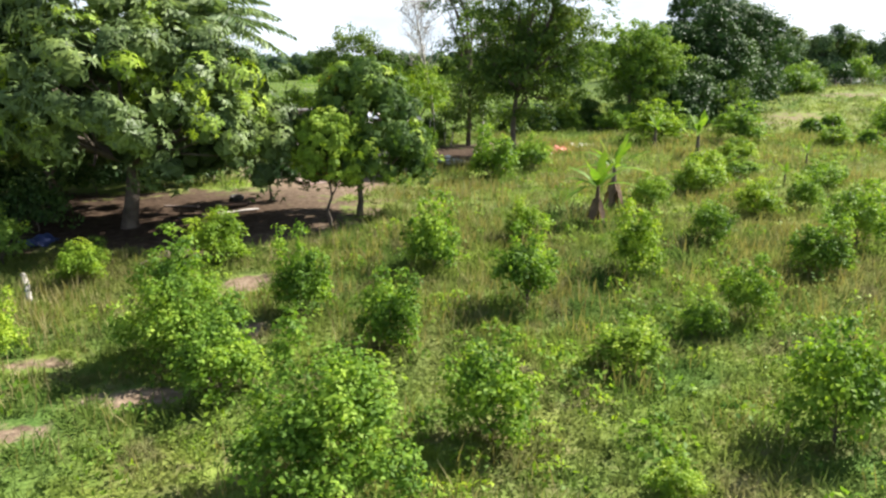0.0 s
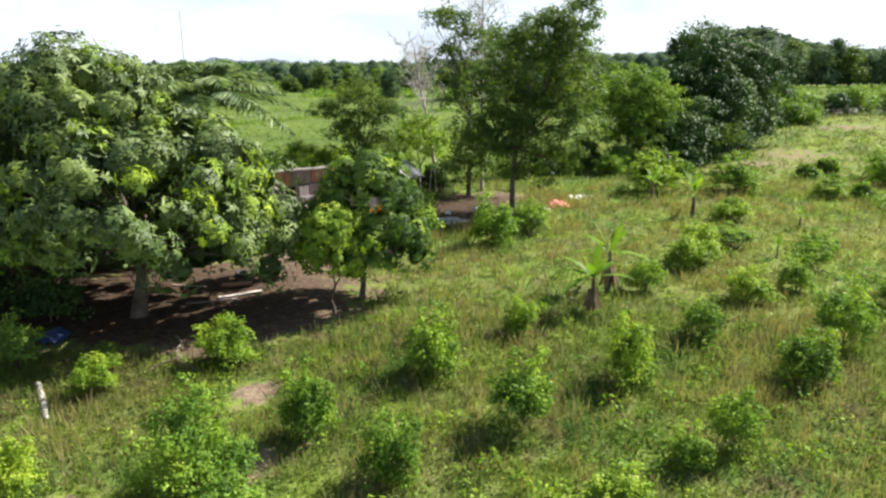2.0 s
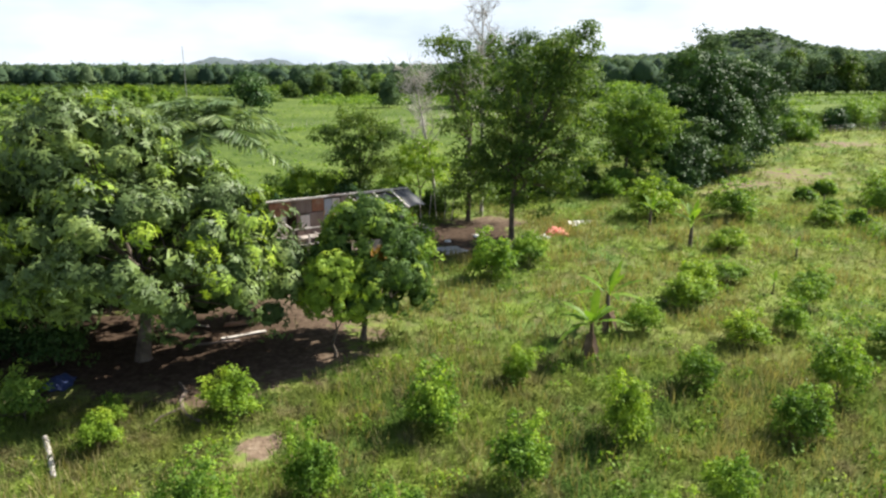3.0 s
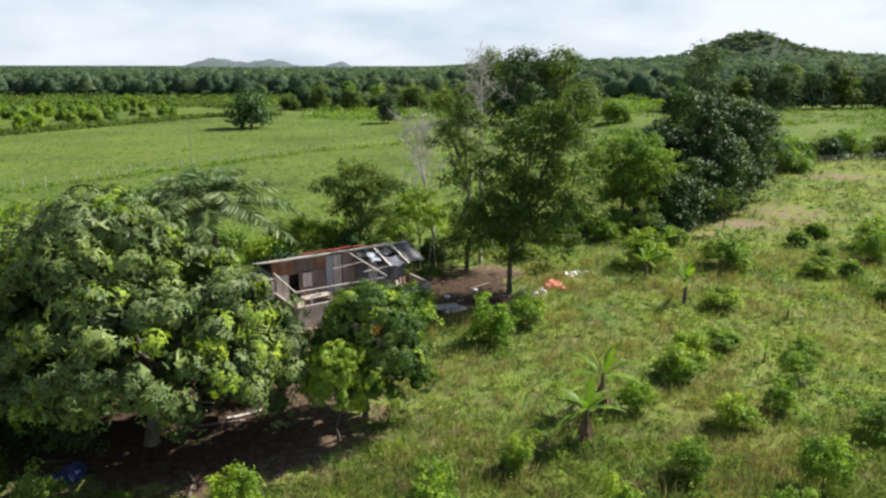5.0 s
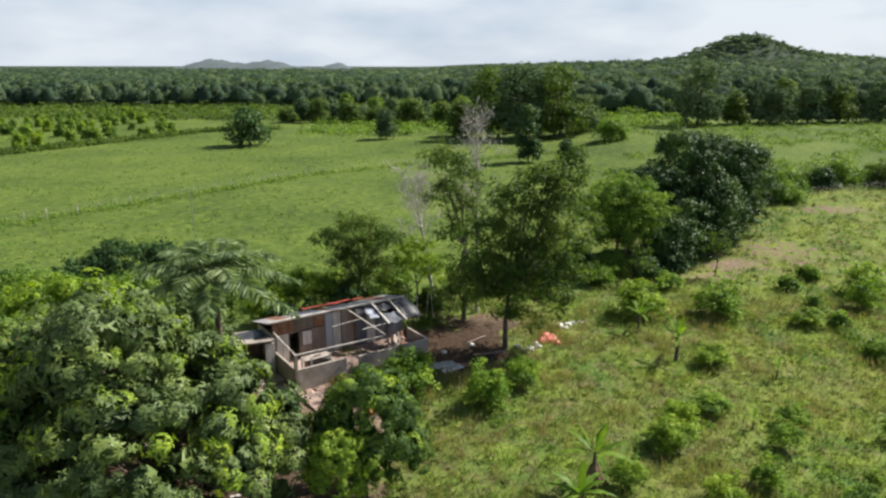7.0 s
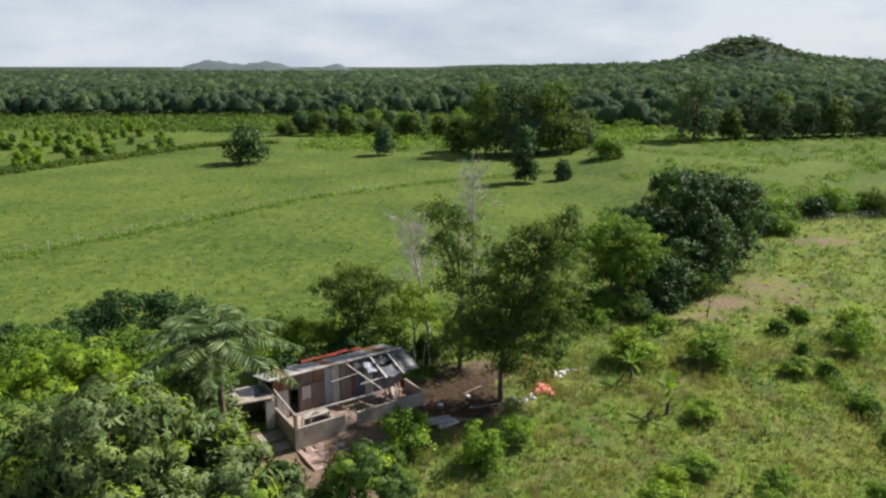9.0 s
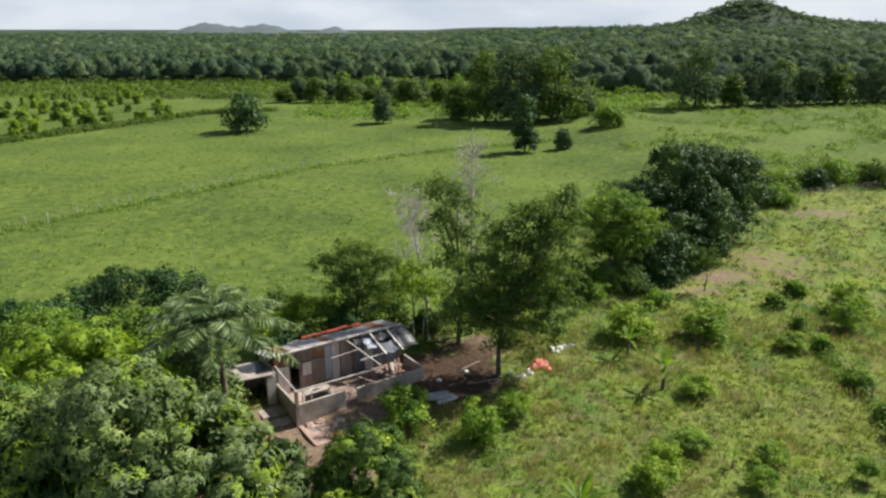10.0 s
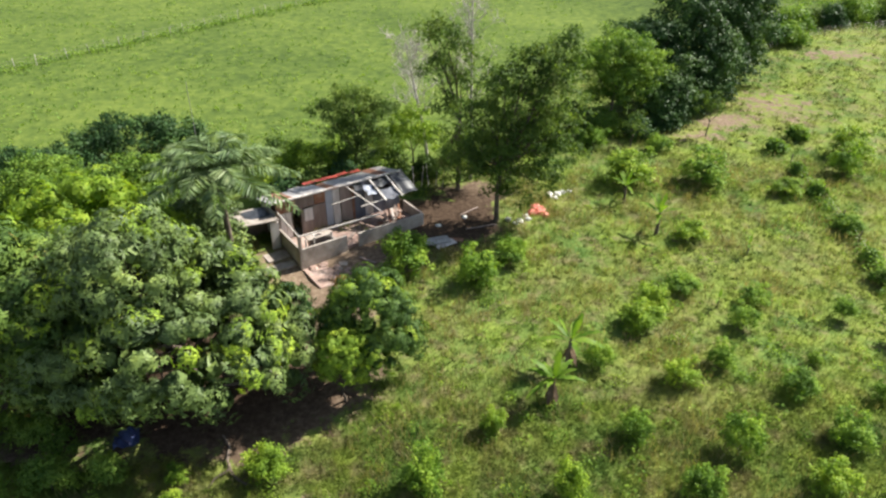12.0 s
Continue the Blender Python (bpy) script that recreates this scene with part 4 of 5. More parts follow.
def build_house():
    W, DEEP, PORCH, RIDGE, FLOOR = 10.0, 2.9, 3.6, 3.45, 0.38
    rng = np.random.default_rng(400)
    house = thing("house", pose(-11.2, 44.35, 0.02, 0, 0, 33.9), "derelict tin-roofed shack with patched boards and an unroofed porch", "house")

    def slab(name, mat, x0, x1, y0, y1, z0, z1, label="", bevel=0.01, under=house):
        bm = bmesh.new()
        box(bm, x0, x1, y0, y1, z0, z1, bevel)
        return part(name, bm, mat, under, label)

    def stick(name, mat, a, b, w, d, label="", under=house):
        bm = bmesh.new()
        beam(bm, a, b, w, d)
        return part(name, bm, mat, under, label)

    slab("floor", CONCRETE, 0.0, W, 0.035, DEEP, -0.5, FLOOR)
    porch = slab("porch", PINK_FLOOR, 0.165, W - 0.165, -PORCH + 0.165, 0.03, -0.5, FLOOR, "dusty pinkish concrete porch floor")
    roof = stick("roof", TIMBER, (-0.3, -0.16, RIDGE + 0.02), (W + 0.1, -0.16, RIDGE - 0.02), 0.13, 0.12, "bleached ridge timber carrying tin sheets")
    lean_to = slab("lean_to", CONCRETE, -2.7, -2.58, -0.4, 2.0, 0.0, 2.1, "small lean-to at the house end")
    # board wall under the ridge: x from, x to, z from, z to, material
    panels = ((0.0, 0.22, FLOOR, 2.5, BROWN_BOARD), (0.22, 0.62, FLOOR, 2.42, WHITE_BOARD), (0.64, 1.05, FLOOR, 2.42, WHITE_BOARD), (1.9, 2.02, FLOOR, 2.42, BROWN_BOARD), (2.02, 2.75, FLOOR, 1.35, BROWN_BOARD),
              (2.75, 3.75, FLOOR, 2.45, BROWN_BOARD), (3.80, 4.35, FLOOR, RIDGE - 0.2, BLUE_BOARD), (4.37, 4.95, FLOOR, RIDGE - 0.2, WHITE_BOARD), (5.0, 5.95, FLOOR, RIDGE - 0.12, BROWN_BOARD), (5.97, 6.15, FLOOR, RIDGE - 0.12, RUST),
              (6.15, 7.0, FLOOR, 2.6, DARK_BOARD), (7.02, 7.7, FLOOR, 2.6, TIN), (7.72, 8.7, FLOOR, 2.1, DARK_BOARD), (8.72, W, FLOOR, 2.3, DARK_BOARD),
              (0.0, 1.45, 2.46, RIDGE - 0.12, RUST), (1.47, 2.9, 2.46, RIDGE - 0.1, BROWN_BOARD), (2.92, 3.78, 2.5, RIDGE - 0.1, RUST), (6.17, 7.7, 2.65, RIDGE - 0.12, DARK_BOARD))
    for k, (x0, x1, z0, z1, mat) in enumerate(panels):
        o = 0.012 * (k % 3)
        slab("wall_panel", mat, x0 + 0.004, x1 - 0.004, -0.03 - o, 0.03 - o, z0, z1)
    slab("window_shutter", WHITE_BOARD, 2.06, 2.72, -0.075, -0.035, 1.37, 2.35, "pale wooden shutter")
    slab("door_lintel", BROWN_BOARD, 1.03, 1.92, -0.06, 0.03, 2.38, 2.46)
    for x in (1.08, 1.84):
        slab("door_post", BROWN_BOARD, x - 0.035, x + 0.035, -0.07, 0.02, FLOOR, 2.38)
    slab("rear_wall", BROWN_BOARD, 0, W, DEEP - 0.1, DEEP, FLOOR, 2.5)
    slab("end_wall", WHITE_BOARD, -0.06, 0.0, 0.03, DEEP - 0.1, FLOOR, 2.55)
    slab("end_wall", BROWN_BOARD, W - 0.06, W, 0.03, DEEP - 0.1, FLOOR, 2.4)
    slab("inner_wall", BROWN_BOARD, 5.9, 5.98, 0.05, DEEP - 0.1, FLOOR, 2.6)
    # tin on the rear slope
    run, drop = DEEP + 0.45, RIDGE - 2.55
    slope = math.degrees(math.atan2(drop, run))
    x = -0.35
    order = (TIN, RUST, TIN, TIN, TIN, RUST, TIN, TIN, TIN, TIN, RUST, TIN, TIN)
    for i in range(12):
        V, F = corrugated(math.hypot(run, drop) - 0.25 * rng.random(), 0.93)
        o = place("roof_sheet", mesh_from("roof_sheet", V, F, order[i], False), roof)
        o.matrix_local = pose(x, -0.16 - 0.22 * rng.random(), RIDGE + 0.03 + 0.012 * (i % 2), -slope + rng.normal() * 0.4, 0, rng.normal() * 0.6)
        x += 0.86
    for i in range(5):
        V, F = corrugated(0.55, 0.93)
        o = place("roof_sheet", mesh_from("roof_sheet", V, F, RED_TIN, False), roof, "faded red tin sheet")
        o.matrix_local = pose(3.4 + 0.98 * i, 2.75, RIDGE - 0.66 + 0.02 * (i % 2), -6 + rng.normal(), 0, rng.normal() * 3)
    for px in (0.04, 3.78, 5.97, 8.0, W - 0.06):
        stick("wall_post", BROWN_BOARD, (px, 0.09, FLOOR), (px, 0.09, RIDGE - 0.1), 0.09, 0.09)
    # bare porch frame
    zp = 2.2
    stick("porch_beam", TIMBER, (0.05, -PORCH + 0.1, zp + 0.1), (6.4, -PORCH + 0.1, zp), 0.08, 0.08, "", porch)
    stick("porch_post", CONCRETE, (0.1, -PORCH + 0.1, FLOOR), (0.1, -PORCH + 0.1, zp + 0.12), 0.2, 0.2, "", porch)
    stick("rafter", TIMBER, (0.02, -0.05, 2.75), (0.08, -PORCH + 0.1, zp + 0.15), 0.05, 0.05, "", porch)
    stick("rafter", TIMBER, (5.4, -0.1, RIDGE - 0.1), (6.6, -PORCH + 0.1, zp + 0.05), 0.055, 0.055, "", porch)
    for px in (7.35, 8.75):
        stick("rafter", TIMBER, (px, -0.1, RIDGE), (px + 0.15, -2.5, 2.55), 0.11, 0.08, "", porch)
    stick("purlin", TIMBER, (3.9, -0.9, 2.55), (6.2, -1.0, 2.75), 0.06, 0.06, "", porch)
    stick("purlin", TIMBER, (5.7, -1.9, 2.3), (9.0, -2.2, 2.55), 0.09, 0.06, "", porch)
    # torn sheets left under the bare rafters
    for x0, x1, y0, y1, mat, lab in ((7.45, 8.75, -0.95, -0.15, PLASTIC, "dark torn sheet between the rafters"), (6.6, 7.3, -1.5, -0.5, BLUE_BOARD, "pale torn tin sheet between the rafters"), (7.5, 8.8, -2.3, -1.3, DARK_BOARD, "grey torn tin sheet between the rafters"), (5.9, 6.7, -0.8, -0.1, PLASTIC, "dark torn sheet between the rafters")):
        bm = bmesh.new()
        box(bm, x0, x1, y0, y1, -0.008, 0.008)
        bmesh.ops.subdivide_edges(bm, edges=bm.edges[:], cuts=5, use_grid_fill=True)
        for v in bm.verts:
            v.co.x += 0.07 * math.sin(v.co.y * 9 + x0)
            v.co.y += 0.08 * math.sin(v.co.x * 7 + y0)
            v.co.z += 0.04 * math.sin(v.co.x * 6) * math.sin(v.co.y * 5) + RIDGE - 0.12 + 0.37 * v.co.y
        part("torn_sheet", bm, mat, porch, lab)
    # rubble and rusty scrap at the porch's far end
    for k in range(26):
        bm = bmesh.new()
        r = 0.10 + 0.2 * rng.random()
        bmesh.ops.create_icosphere(bm, subdivisions=1, radius=r)
        for v in bm.verts:
            v.co *= 0.7 + 0.5 * rng.random()
            v.co.z *= 0.6
        o = part("rubble", bm, (RUST, PINK_FLOOR, BROWN_BOARD, CONCRETE)[k % 4], porch)
        o.matrix_local = pose(8.3 + 0.5 * rng.normal(), -1.9 + 0.4 * rng.normal(), FLOOR + 0.08 + 0.35 * rng.random(), 0, 0, 50 * k)
    for k in range(5):
        stick("scrap_board", (BROWN_BOARD, RUST, TIMBER)[k % 3], (7.3 + 0.4 * k, -2.9 + 0.2 * k, FLOOR + 0.1), (8.0 + 0.35 * k, -1.3 + 0.1 * k, 0.9 + 0.25 * rng.random()), 0.14, 0.03, "", porch)
    # the corner hearth: short posts carrying a board
    for px in (0.62, 1.25, 2.55):
        stick("short_post", TIMBER, (px, -PORCH + 0.3, FLOOR), (px, -PORCH + 0.3, 1.82), 0.09, 0.09, "", porch)
    slab("hearth_top", CONCRETE, 0.9, 2.75, -PORCH + 0.5, -PORCH + 1.25, 1.5, 1.58, "grey slab on short posts", under=porch)
    slab("hearth_block", BROWN_BOARD, 1.1, 2.5, -PORCH + 0.62, -PORCH + 1.15, FLOOR, 1.49, under=porch)
    bm = bmesh.new()
    box(bm, 9.05, 10.3, -2.5, 0.0, -0.012, 0.012)
    bmesh.ops.subdivide_edges(bm, edges=bm.edges[:], cuts=6, use_grid_fill=True)
    for v in bm.verts:
        v.co.z += 0.05 * math.sin(v.co.y * 4 + 1) + 0.05 * math.sin(v.co.x * 6)
    o = part("plastic_cover", bm, PLASTIC, porch, "black plastic sheet over the porch's end")
    o.matrix_local = pose(0, 0, RIDGE - 0.02, 19)
    # low block walls round the porch
    slab("parapet", CONCRETE, 0.0, 0.16, -PORCH + 0.16, -0.06, -0.6, 1.35, under=porch)
    slab("parapet", CONCRETE, 0.0, 3.6, -PORCH, -PORCH + 0.16, -0.75, 1.32, under=porch)
    slab("parapet", CONCRETE, 4.5, W, -PORCH, -PORCH + 0.16, -0.6, 1.22, under=porch)
    slab("parapet", CONCRETE, W - 0.16, W, -PORCH + 0.16, -0.9, FLOOR, 1.25, under=porch)
    slab("parapet_stub", CONCRETE, 2.7, 2.86, -PORCH + 0.16, -2.2, FLOOR, 1.3, under=porch)
    for i in range(3):
        stick("leaning_plank", TIMBER if i else WHITE_BOARD, (1.1 + 0.35 * i, -2.4 - 0.2 * i, 1.35 + 0.25 * i), (2.7 + 0.25 * i, -3.1 + 0.3 * i, 1.42 - 0.3 * i), 0.2, 0.04, "", porch)
    stick("leaning_plank", BROWN_BOARD, (3.9, -2.9, FLOOR + 0.04), (5.6, -1.4, FLOOR + 0.06), 0.25, 0.04, "", porch)
    # lean-to at the end
    lean = slab("roof_slab", CONCRETE, -3.0, -0.1, -0.7, 2.2, -0.04, 0.04, "rusted flat tin roof of the lean-to", under=lean_to)
    lean.matrix_local = pose(0, 0, 2.35, -4, 5)
    slab("wall", WHITE_BOARD, -0.75, -0.12, -0.5, -0.38, 0.0, 2.2, under=lean_to)
    slab("wall", BROWN_BOARD, -2.58, -0.1, 1.9, 2.0, 0.0, 2.2, under=lean_to)
    slab("cover", PLASTIC, -2.1, -0.4, 0.2, 1.6, 2.50, 2.53, "dark sheet on the lean-to roof", under=lean_to)
    # steps and apron
    slab("step", CONCRETE, -1.7, -0.08, -1.9, -0.8, -0.5, 0.12, "", 0.03)
    slab("step", CONCRETE, -2.0, -0.08, -3.0, -1.92, -0.6, -0.05, "", 0.03)
    bm = bmesh.new()
    box(bm, 0.05, 7.4, -6.4, -PORCH - 0.005, -0.85, -0.22, 0.03)
    bmesh.ops.subdivide_edges(bm, edges=bm.edges[:], cuts=3, use_grid_fill=True)
    for v in bm.verts:
        if v.co.y < -5.5 and v.co.x > 1.5:
            v.co.y += 0.22 * (v.co.x - 1.5) + 0.3 * math.sin(v.co.x * 3)
    part("apron", bm, PINK_FLOOR, house, "cracked dusty concrete apron before the porch")


build_house()


# ---- things lying about ----


def on_ground(x, y):
    return float(height(x, y))


def rubbish_bag(x, y, s, mat, label, seed):
    rng = np.random.default_rng(seed)
    bm = bmesh.new()
    bmesh.ops.create_icosphere(bm, subdivisions=3, radius=1.0)
    ph = rng.random(6) * 6.28
    for v in bm.verts:
        c = v.co.copy()
        k = 1 + 0.16 * math.sin(c.x * 5 + ph[0]) * math.sin(c.y * 4 + ph[1]) + 0.1 * math.sin(c.z * 9 + c.x * 7 + ph[2])
        v.co = Vector((c.x * k * s, c.y * k * s * 0.8, max(-0.25, c.z) * k * s * 0.6))
    ob = part("rubbish_bag", bm, mat, None)
    ob.matrix_world = pose(x, y, on_ground(x, y) + 0.12 * s, 0, 0, seed * 40)
    tagged(ob, label, "rubbish", "rubbish heap")


for i, (x, y, s) in enumerate(((7.5, 48.6, 0.5), (8.1, 48.9, 0.55), (7.8, 49.4, 0.5), (8.4, 48.3, 0.35))):
    rubbish_bag(x, y, s, RED_BAG, "faded red plastic bag on the rubbish heap", 500 + i)
for i, (x, y, s) in enumerate(((6.4, 47.4, 0.32), (6.0, 47.0, 0.25), (7.0, 47.7, 0.28), (6.9, 48.2, 0.25), (9.2, 51.6, 0.38), (9.9, 51.9, 0.35), (10.4, 52.2, 0.3), (10.9, 52.4, 0.25), (5.5, 47.6, 0.3), (9.6, 51.2, 0.25), (2.2, 48.0, 0.22), (0.2, 46.8, 0.22))):
    rubbish_bag(x, y, s, WHITE_BAG, "dirty white plastic bag on the rubbish heap", 520 + i)


def loose_plank(x, y, a, length, w, mat, label, lift=0.05, tilt=0.0, name="plank", cat="plank"):
    bm = bmesh.new()
    box(bm, -length / 2, length / 2, -w / 2, w / 2, -0.025, 0.025, 0.006)
    bmesh.ops.subdivide_edges(bm, edges=[e for e in bm.edges if e.calc_length() > length * 0.8], cuts=4)
    for v in bm.verts:
        v.co.z += 0.03 * math.sin(v.co.x * 2.2)
    ob = part(name, bm, mat, None)
    ob.matrix_world = pose(x, y, on_ground(x, y) + lift, 0, tilt, a)
    tagged(ob, label, cat)


def stone(k, x, y, r, z):
    rng = np.random.default_rng(880 + k)
    bm = bmesh.new()
    bmesh.ops.create_icosphere(bm, subdivisions=2, radius=r)
    for v in bm.verts:
        v.co *= 0.75 + 0.4 * rng.random()
        v.co.z = max(-0.04, min(0.16, v.co.z * 0.55))
    ob = part("broken_stone", bm, PINK_FLOOR if k % 3 else CONCRETE, None)
    ob.matrix_world = pose(x, y, z, 0, 0, 70 * k)
    tagged(ob, "broken pale concrete slab lying before the porch", "stone", "broken slabs")


rng = np.random.default_rng(879)
for k in range(26):
    px, py = 0.4 + 4.8 * rng.random(), -6.0 + 2.2 * rng.random()
    spot = pose(-11.2, 44.35, 0.02, 0, 0, 33.9) @ Vector((px, py, -0.2))
    stone(k, spot.x, spot.y, 0.18 + 0.32 * rng.random(), spot.z)

loose_plank(0.1, 44.3, 20, 1.9, 1.0, TIN, "pale tin sheet lying on rubble in the yard", 0.22, 4, "tin_sheet", "tin sheet")
loose_plank(0.7, 44.0, 35, 1.6, 0.7, WHITE_BOARD, "pale broken board lying in the yard", 0.1, 2)
loose_plank(1.4, 44.6, -10, 1.2, 0.5, RUST, "rusty sheet scrap lying in the yard", 0.08, 0, "tin_sheet", "tin sheet")
loose_plank(-4.7, 42.0, -38, 1.5, 0.22, BROWN_BOARD, "dark plank lying on the apron", 0.08)
loose_plank(3.4, 46.5, 15, 2.4, 0.16, BROWN_BOARD, "weathered plank on the yard's bare earth")
loose_plank(2.6, 49.0, 40, 1.8, 0.14, BROWN_BOARD, "weathered plank on the yard's bare earth")
loose_plank(-10.3, 29.6, 12, 2.2, 0.16, BROWN_BOARD, "grey-brown plank under the mango tree")
loose_plank(-9.2, 30.4, 25, 2.0, 0.2, TIMBER, "bleached plank under the mango tree")
loose_plank(-12.0, 31.6, -15, 1.8, 0.15, BROWN_BOARD, "grey-brown plank under the mango tree")
loose_plank(-9.8, 31.8, 8, 1.4, 0.5, RUST, "rusty sheet scrap under the mango tree", 0.07, 0, "tin_sheet", "tin sheet")


def tyre(x, y):
    bm = bmesh.new()
    rings, sides = 28, 10
    vs = [[bm.verts.new(((0.27 + 0.08 * math.cos(b)) * math.cos(a), (0.27 + 0.08 * math.cos(b)) * math.sin(a), 0.10 * math.sin(b))) for b in [j * math.tau / sides for j in range(sides)]] for a in [i * math.tau / rings for i in range(rings)]]
    for i in range(rings):
        for j in range(sides):
            bm.faces.new((vs[i][j], vs[(i + 1) % rings][j], vs[(i + 1) % rings][(j + 1) % sides], vs[i][(j + 1) % sides]))
    ob = part("tyre", bm, RUBBER, None)
    ob.matrix_world = pose(x, y, on_ground(x, y) + 0.12, 8, 0, 20)
    tagged(ob, "worn black tyre lying in the yard", "tyre")


tyre(-10.0, 33.4)


def wood_thing(name, paths, mat, x, y, label, cat, sides=8):
    V, F = tubes(paths, sides)
    ob = place(name, mesh_from(name, V, F, mat, True))
    ob.matrix_world = pose(x, y, on_ground(x, y))
    tagged(ob, label, cat)


wood_thing("fallen_log", [[(-0.75, 1.1, 0.16, 0.03), (-0.74, 1.08, 0.16, 0.10), (0, 0, 0.14, 0.095), (0.7, -1.1, 0.08, 0.08), (0.72, -1.12, 0.08, 0.02)]], PALE_BARK, -12.9, 20.7, "pale weathered log lying in weeds", "log")
wood_thing("dead_log", [[(0, 0, 0.10, 0.10), (-0.4, 0.8, 0.16, 0.09), (-0.5, 1.7, 0.12, 0.08), (-1.0, 2.4, 0.16, 0.05)], [(-0.1, 0.2, 0.2, 0.07), (-0.7, -0.3, 0.12, 0.05), (-0.9, -0.9, 0.05, 0.03)], [(0, 0, 0.1, 0.08), (0.6, -0.5, 0.12, 0.05), (1.1, -0.7, 0.05, 0.03)]],
           BARK, -9.5, 23.4, "dark dead fallen trunk with broken limbs", "log")
wood_thing("aerial_pole", [[(0, 0, -0.1, 0.03), (0.02, 0, 6, 0.028), (0, 0, 12.8, 0.018)]], WIRE, -14.8, 41.5, "thin tall metal aerial pole beside the house", "pole", 6)
for i, (x, y, dx) in enumerate(((-1.2, 53.2, 0.1), (-0.6, 53.4, -0.1), (0.0, 53.5, 0.05), (0.5, 53.3, 0.15), (-1.8, 53.0, -0.05))):
    wood_thing("stake", [[(0, 0, -0.1, 0.04), (dx, 0, 1.0, 0.035), (dx * 2, 0.05, 2.0 + 0.2 * (i % 2), 0.03)]], PALE_BARK, x, y, "thin wooden stake behind the house", "stake", 5)
bm = bmesh.new()
bmesh.ops.create_grid(bm, x_segments=16, y_segments=12, size=0.6)
for v in bm.verts:
    v.co.z = 0.22 + 0.14 * math.sin(v.co.x * 5 + 1) * math.sin(v.co.y * 4) - 0.16 * (v.co.x ** 2 + v.co.y ** 2) + 0.05 * math.sin(v.co.x * 13 + v.co.y * 9)
bmesh.ops.solidify(bm, geom=bm.faces[:], thickness=0.02)
tarp = part("tarpaulin", bm, BLUE_CLOTH, None)
tarp.matrix_world = pose(-15.2, 25.6, on_ground(-15.2, 25.6) - 0.02, 0, 0, 20)
tagged(tarp, "crumpled blue tarpaulin in the shade of the mango tree", "tarpaulin")


# ---- fences ----


def fence(points, gap, tall, label, strands=3, wood=PALE_BARK):
    ob = thing("fence", pose(points[0][0], points[0][1], on_ground(*points[0])), label, "fence")
    inv = ob.matrix_world.inverted()
    rng = np.random.default_rng(len(points) * 7 + int(gap * 10))
    tops = []
    for (ax, ay), (bx, by) in zip(points, points[1:]):
        n = max(1, round(math.hypot(bx - ax, by - ay) / gap))
        for i in range(n):
            f = (i + 0.15 * rng.normal()) / n
            x, y = ax + (bx - ax) * f, ay + (by - ay) * f
            z, lx = on_ground(x, y), rng.normal() * 0.06
            h = tall * (0.9 + 0.2 * rng.random())
            V, F = tubes([[(x, y, z - 0.2, 0.05), (x + lx, y, z + h * 0.5, 0.046), (x + 2 * lx, y, z + h, 0.04), (x + 2 * lx, y, z + h + 0.01, 0.01)]], 6)
            place("post", mesh_from("post", [inv @ Vector(v) for v in V], F, wood, True), ob)
            tops.append((x + lx, y, z))
    for s in range(strands):
        V, F = tubes([[(x, y, z + tall * (0.35 + 0.27 * s), 0.008) for x, y, z in tops]], 3)
        place("wire", mesh_from("wire", [inv @ Vector(v) for v in V], F, WIRE), ob)


fence([(-74, 58), (-54, 84), (-39, 103), (-23.5, 123), (0.6, 141), (26, 154)], 3.2, 1.35, "wire fence on pale wooden posts across the pasture")
fence([(28.4, 34), (29.8, 41.1), (30.5, 46.5), (30.9, 51.1), (31.1, 60.4)], 3.4, 1.2, "old wire fence on thin posts through the field", 2, BARK)
fence([(36, 84), (45, 91), (56, 95), (70, 99), (86, 104)], 3.0, 1.3, "old wire fence along the overgrown hedge", 3, BARK)


# ---- trees and bushes of the pasture ----


def far_tree(x, y, w, h, mat, seed, label, name="pasture_tree", foot=0.18, group="", leaf=0.42, per=22):
    r = w / 2
    rng = np.random.default_rng(seed)
    lobes = [(0, 0, h - r * 0.55, r * 0.62, r * 0.62, r * 0.55)]
    for i in range(5):
        a = i * 1.26 + rng.random()
        lobes.append((r * 0.52 * math.cos(a), r * 0.52 * math.sin(a), h * ((0.22, 0.55, 0.3, 0.62, 0.25)[i] + 0.06 * rng.random()), r * 0.5, r * 0.5, max(0.4, min(r * 0.5, h * 0.24))))
    lobes.append((0, 0, h * 0.26, r * 0.7, r * 0.7, h * 0.2))
    lobes.append((r * 0.1, -r * 0.1, h * 0.13, r * 0.72, r * 0.72, h * 0.13))
    tree(name, x, y, lobes, (0, 0, h * 0.25), max(0.05, w * 0.028), mat, label, r * 0.36, per, leaf, leaf * 0.65, 0.05, r * 0.32, seed, group=group, rag=0.17, core=6, jitter=0.6)


far_tree(-45.2, 169, 11.0, 8.6, DARK, 601, "lone dark spreading tree in the pasture")
far_tree(-14, 184, 5.5, 7.0, WOODS, 602, "small rounded tree in the pasture")
far_tree(17.5, 140.4, 5.0, 10.5, DARK, 603, "narrow dark tree in the pasture")
far_tree(25.5, 143, 3.0, 3.6, WOODS, 604, "low shrub in the pasture", "pasture_bush")
for i, (x, y, w, h) in enumerate(((12.5, 186, 12, 17), (20, 183, 13, 18.5), (31, 184, 13, 17), (26, 190, 11, 15), (6, 192, 8, 9), (38, 190, 9, 9))):
    far_tree(x, y, w, h, WOODS if i % 2 else TALL, 610 + i, "large rounded tree in the clump beyond the pasture", "clump_tree", group="tree clump", leaf=0.55)
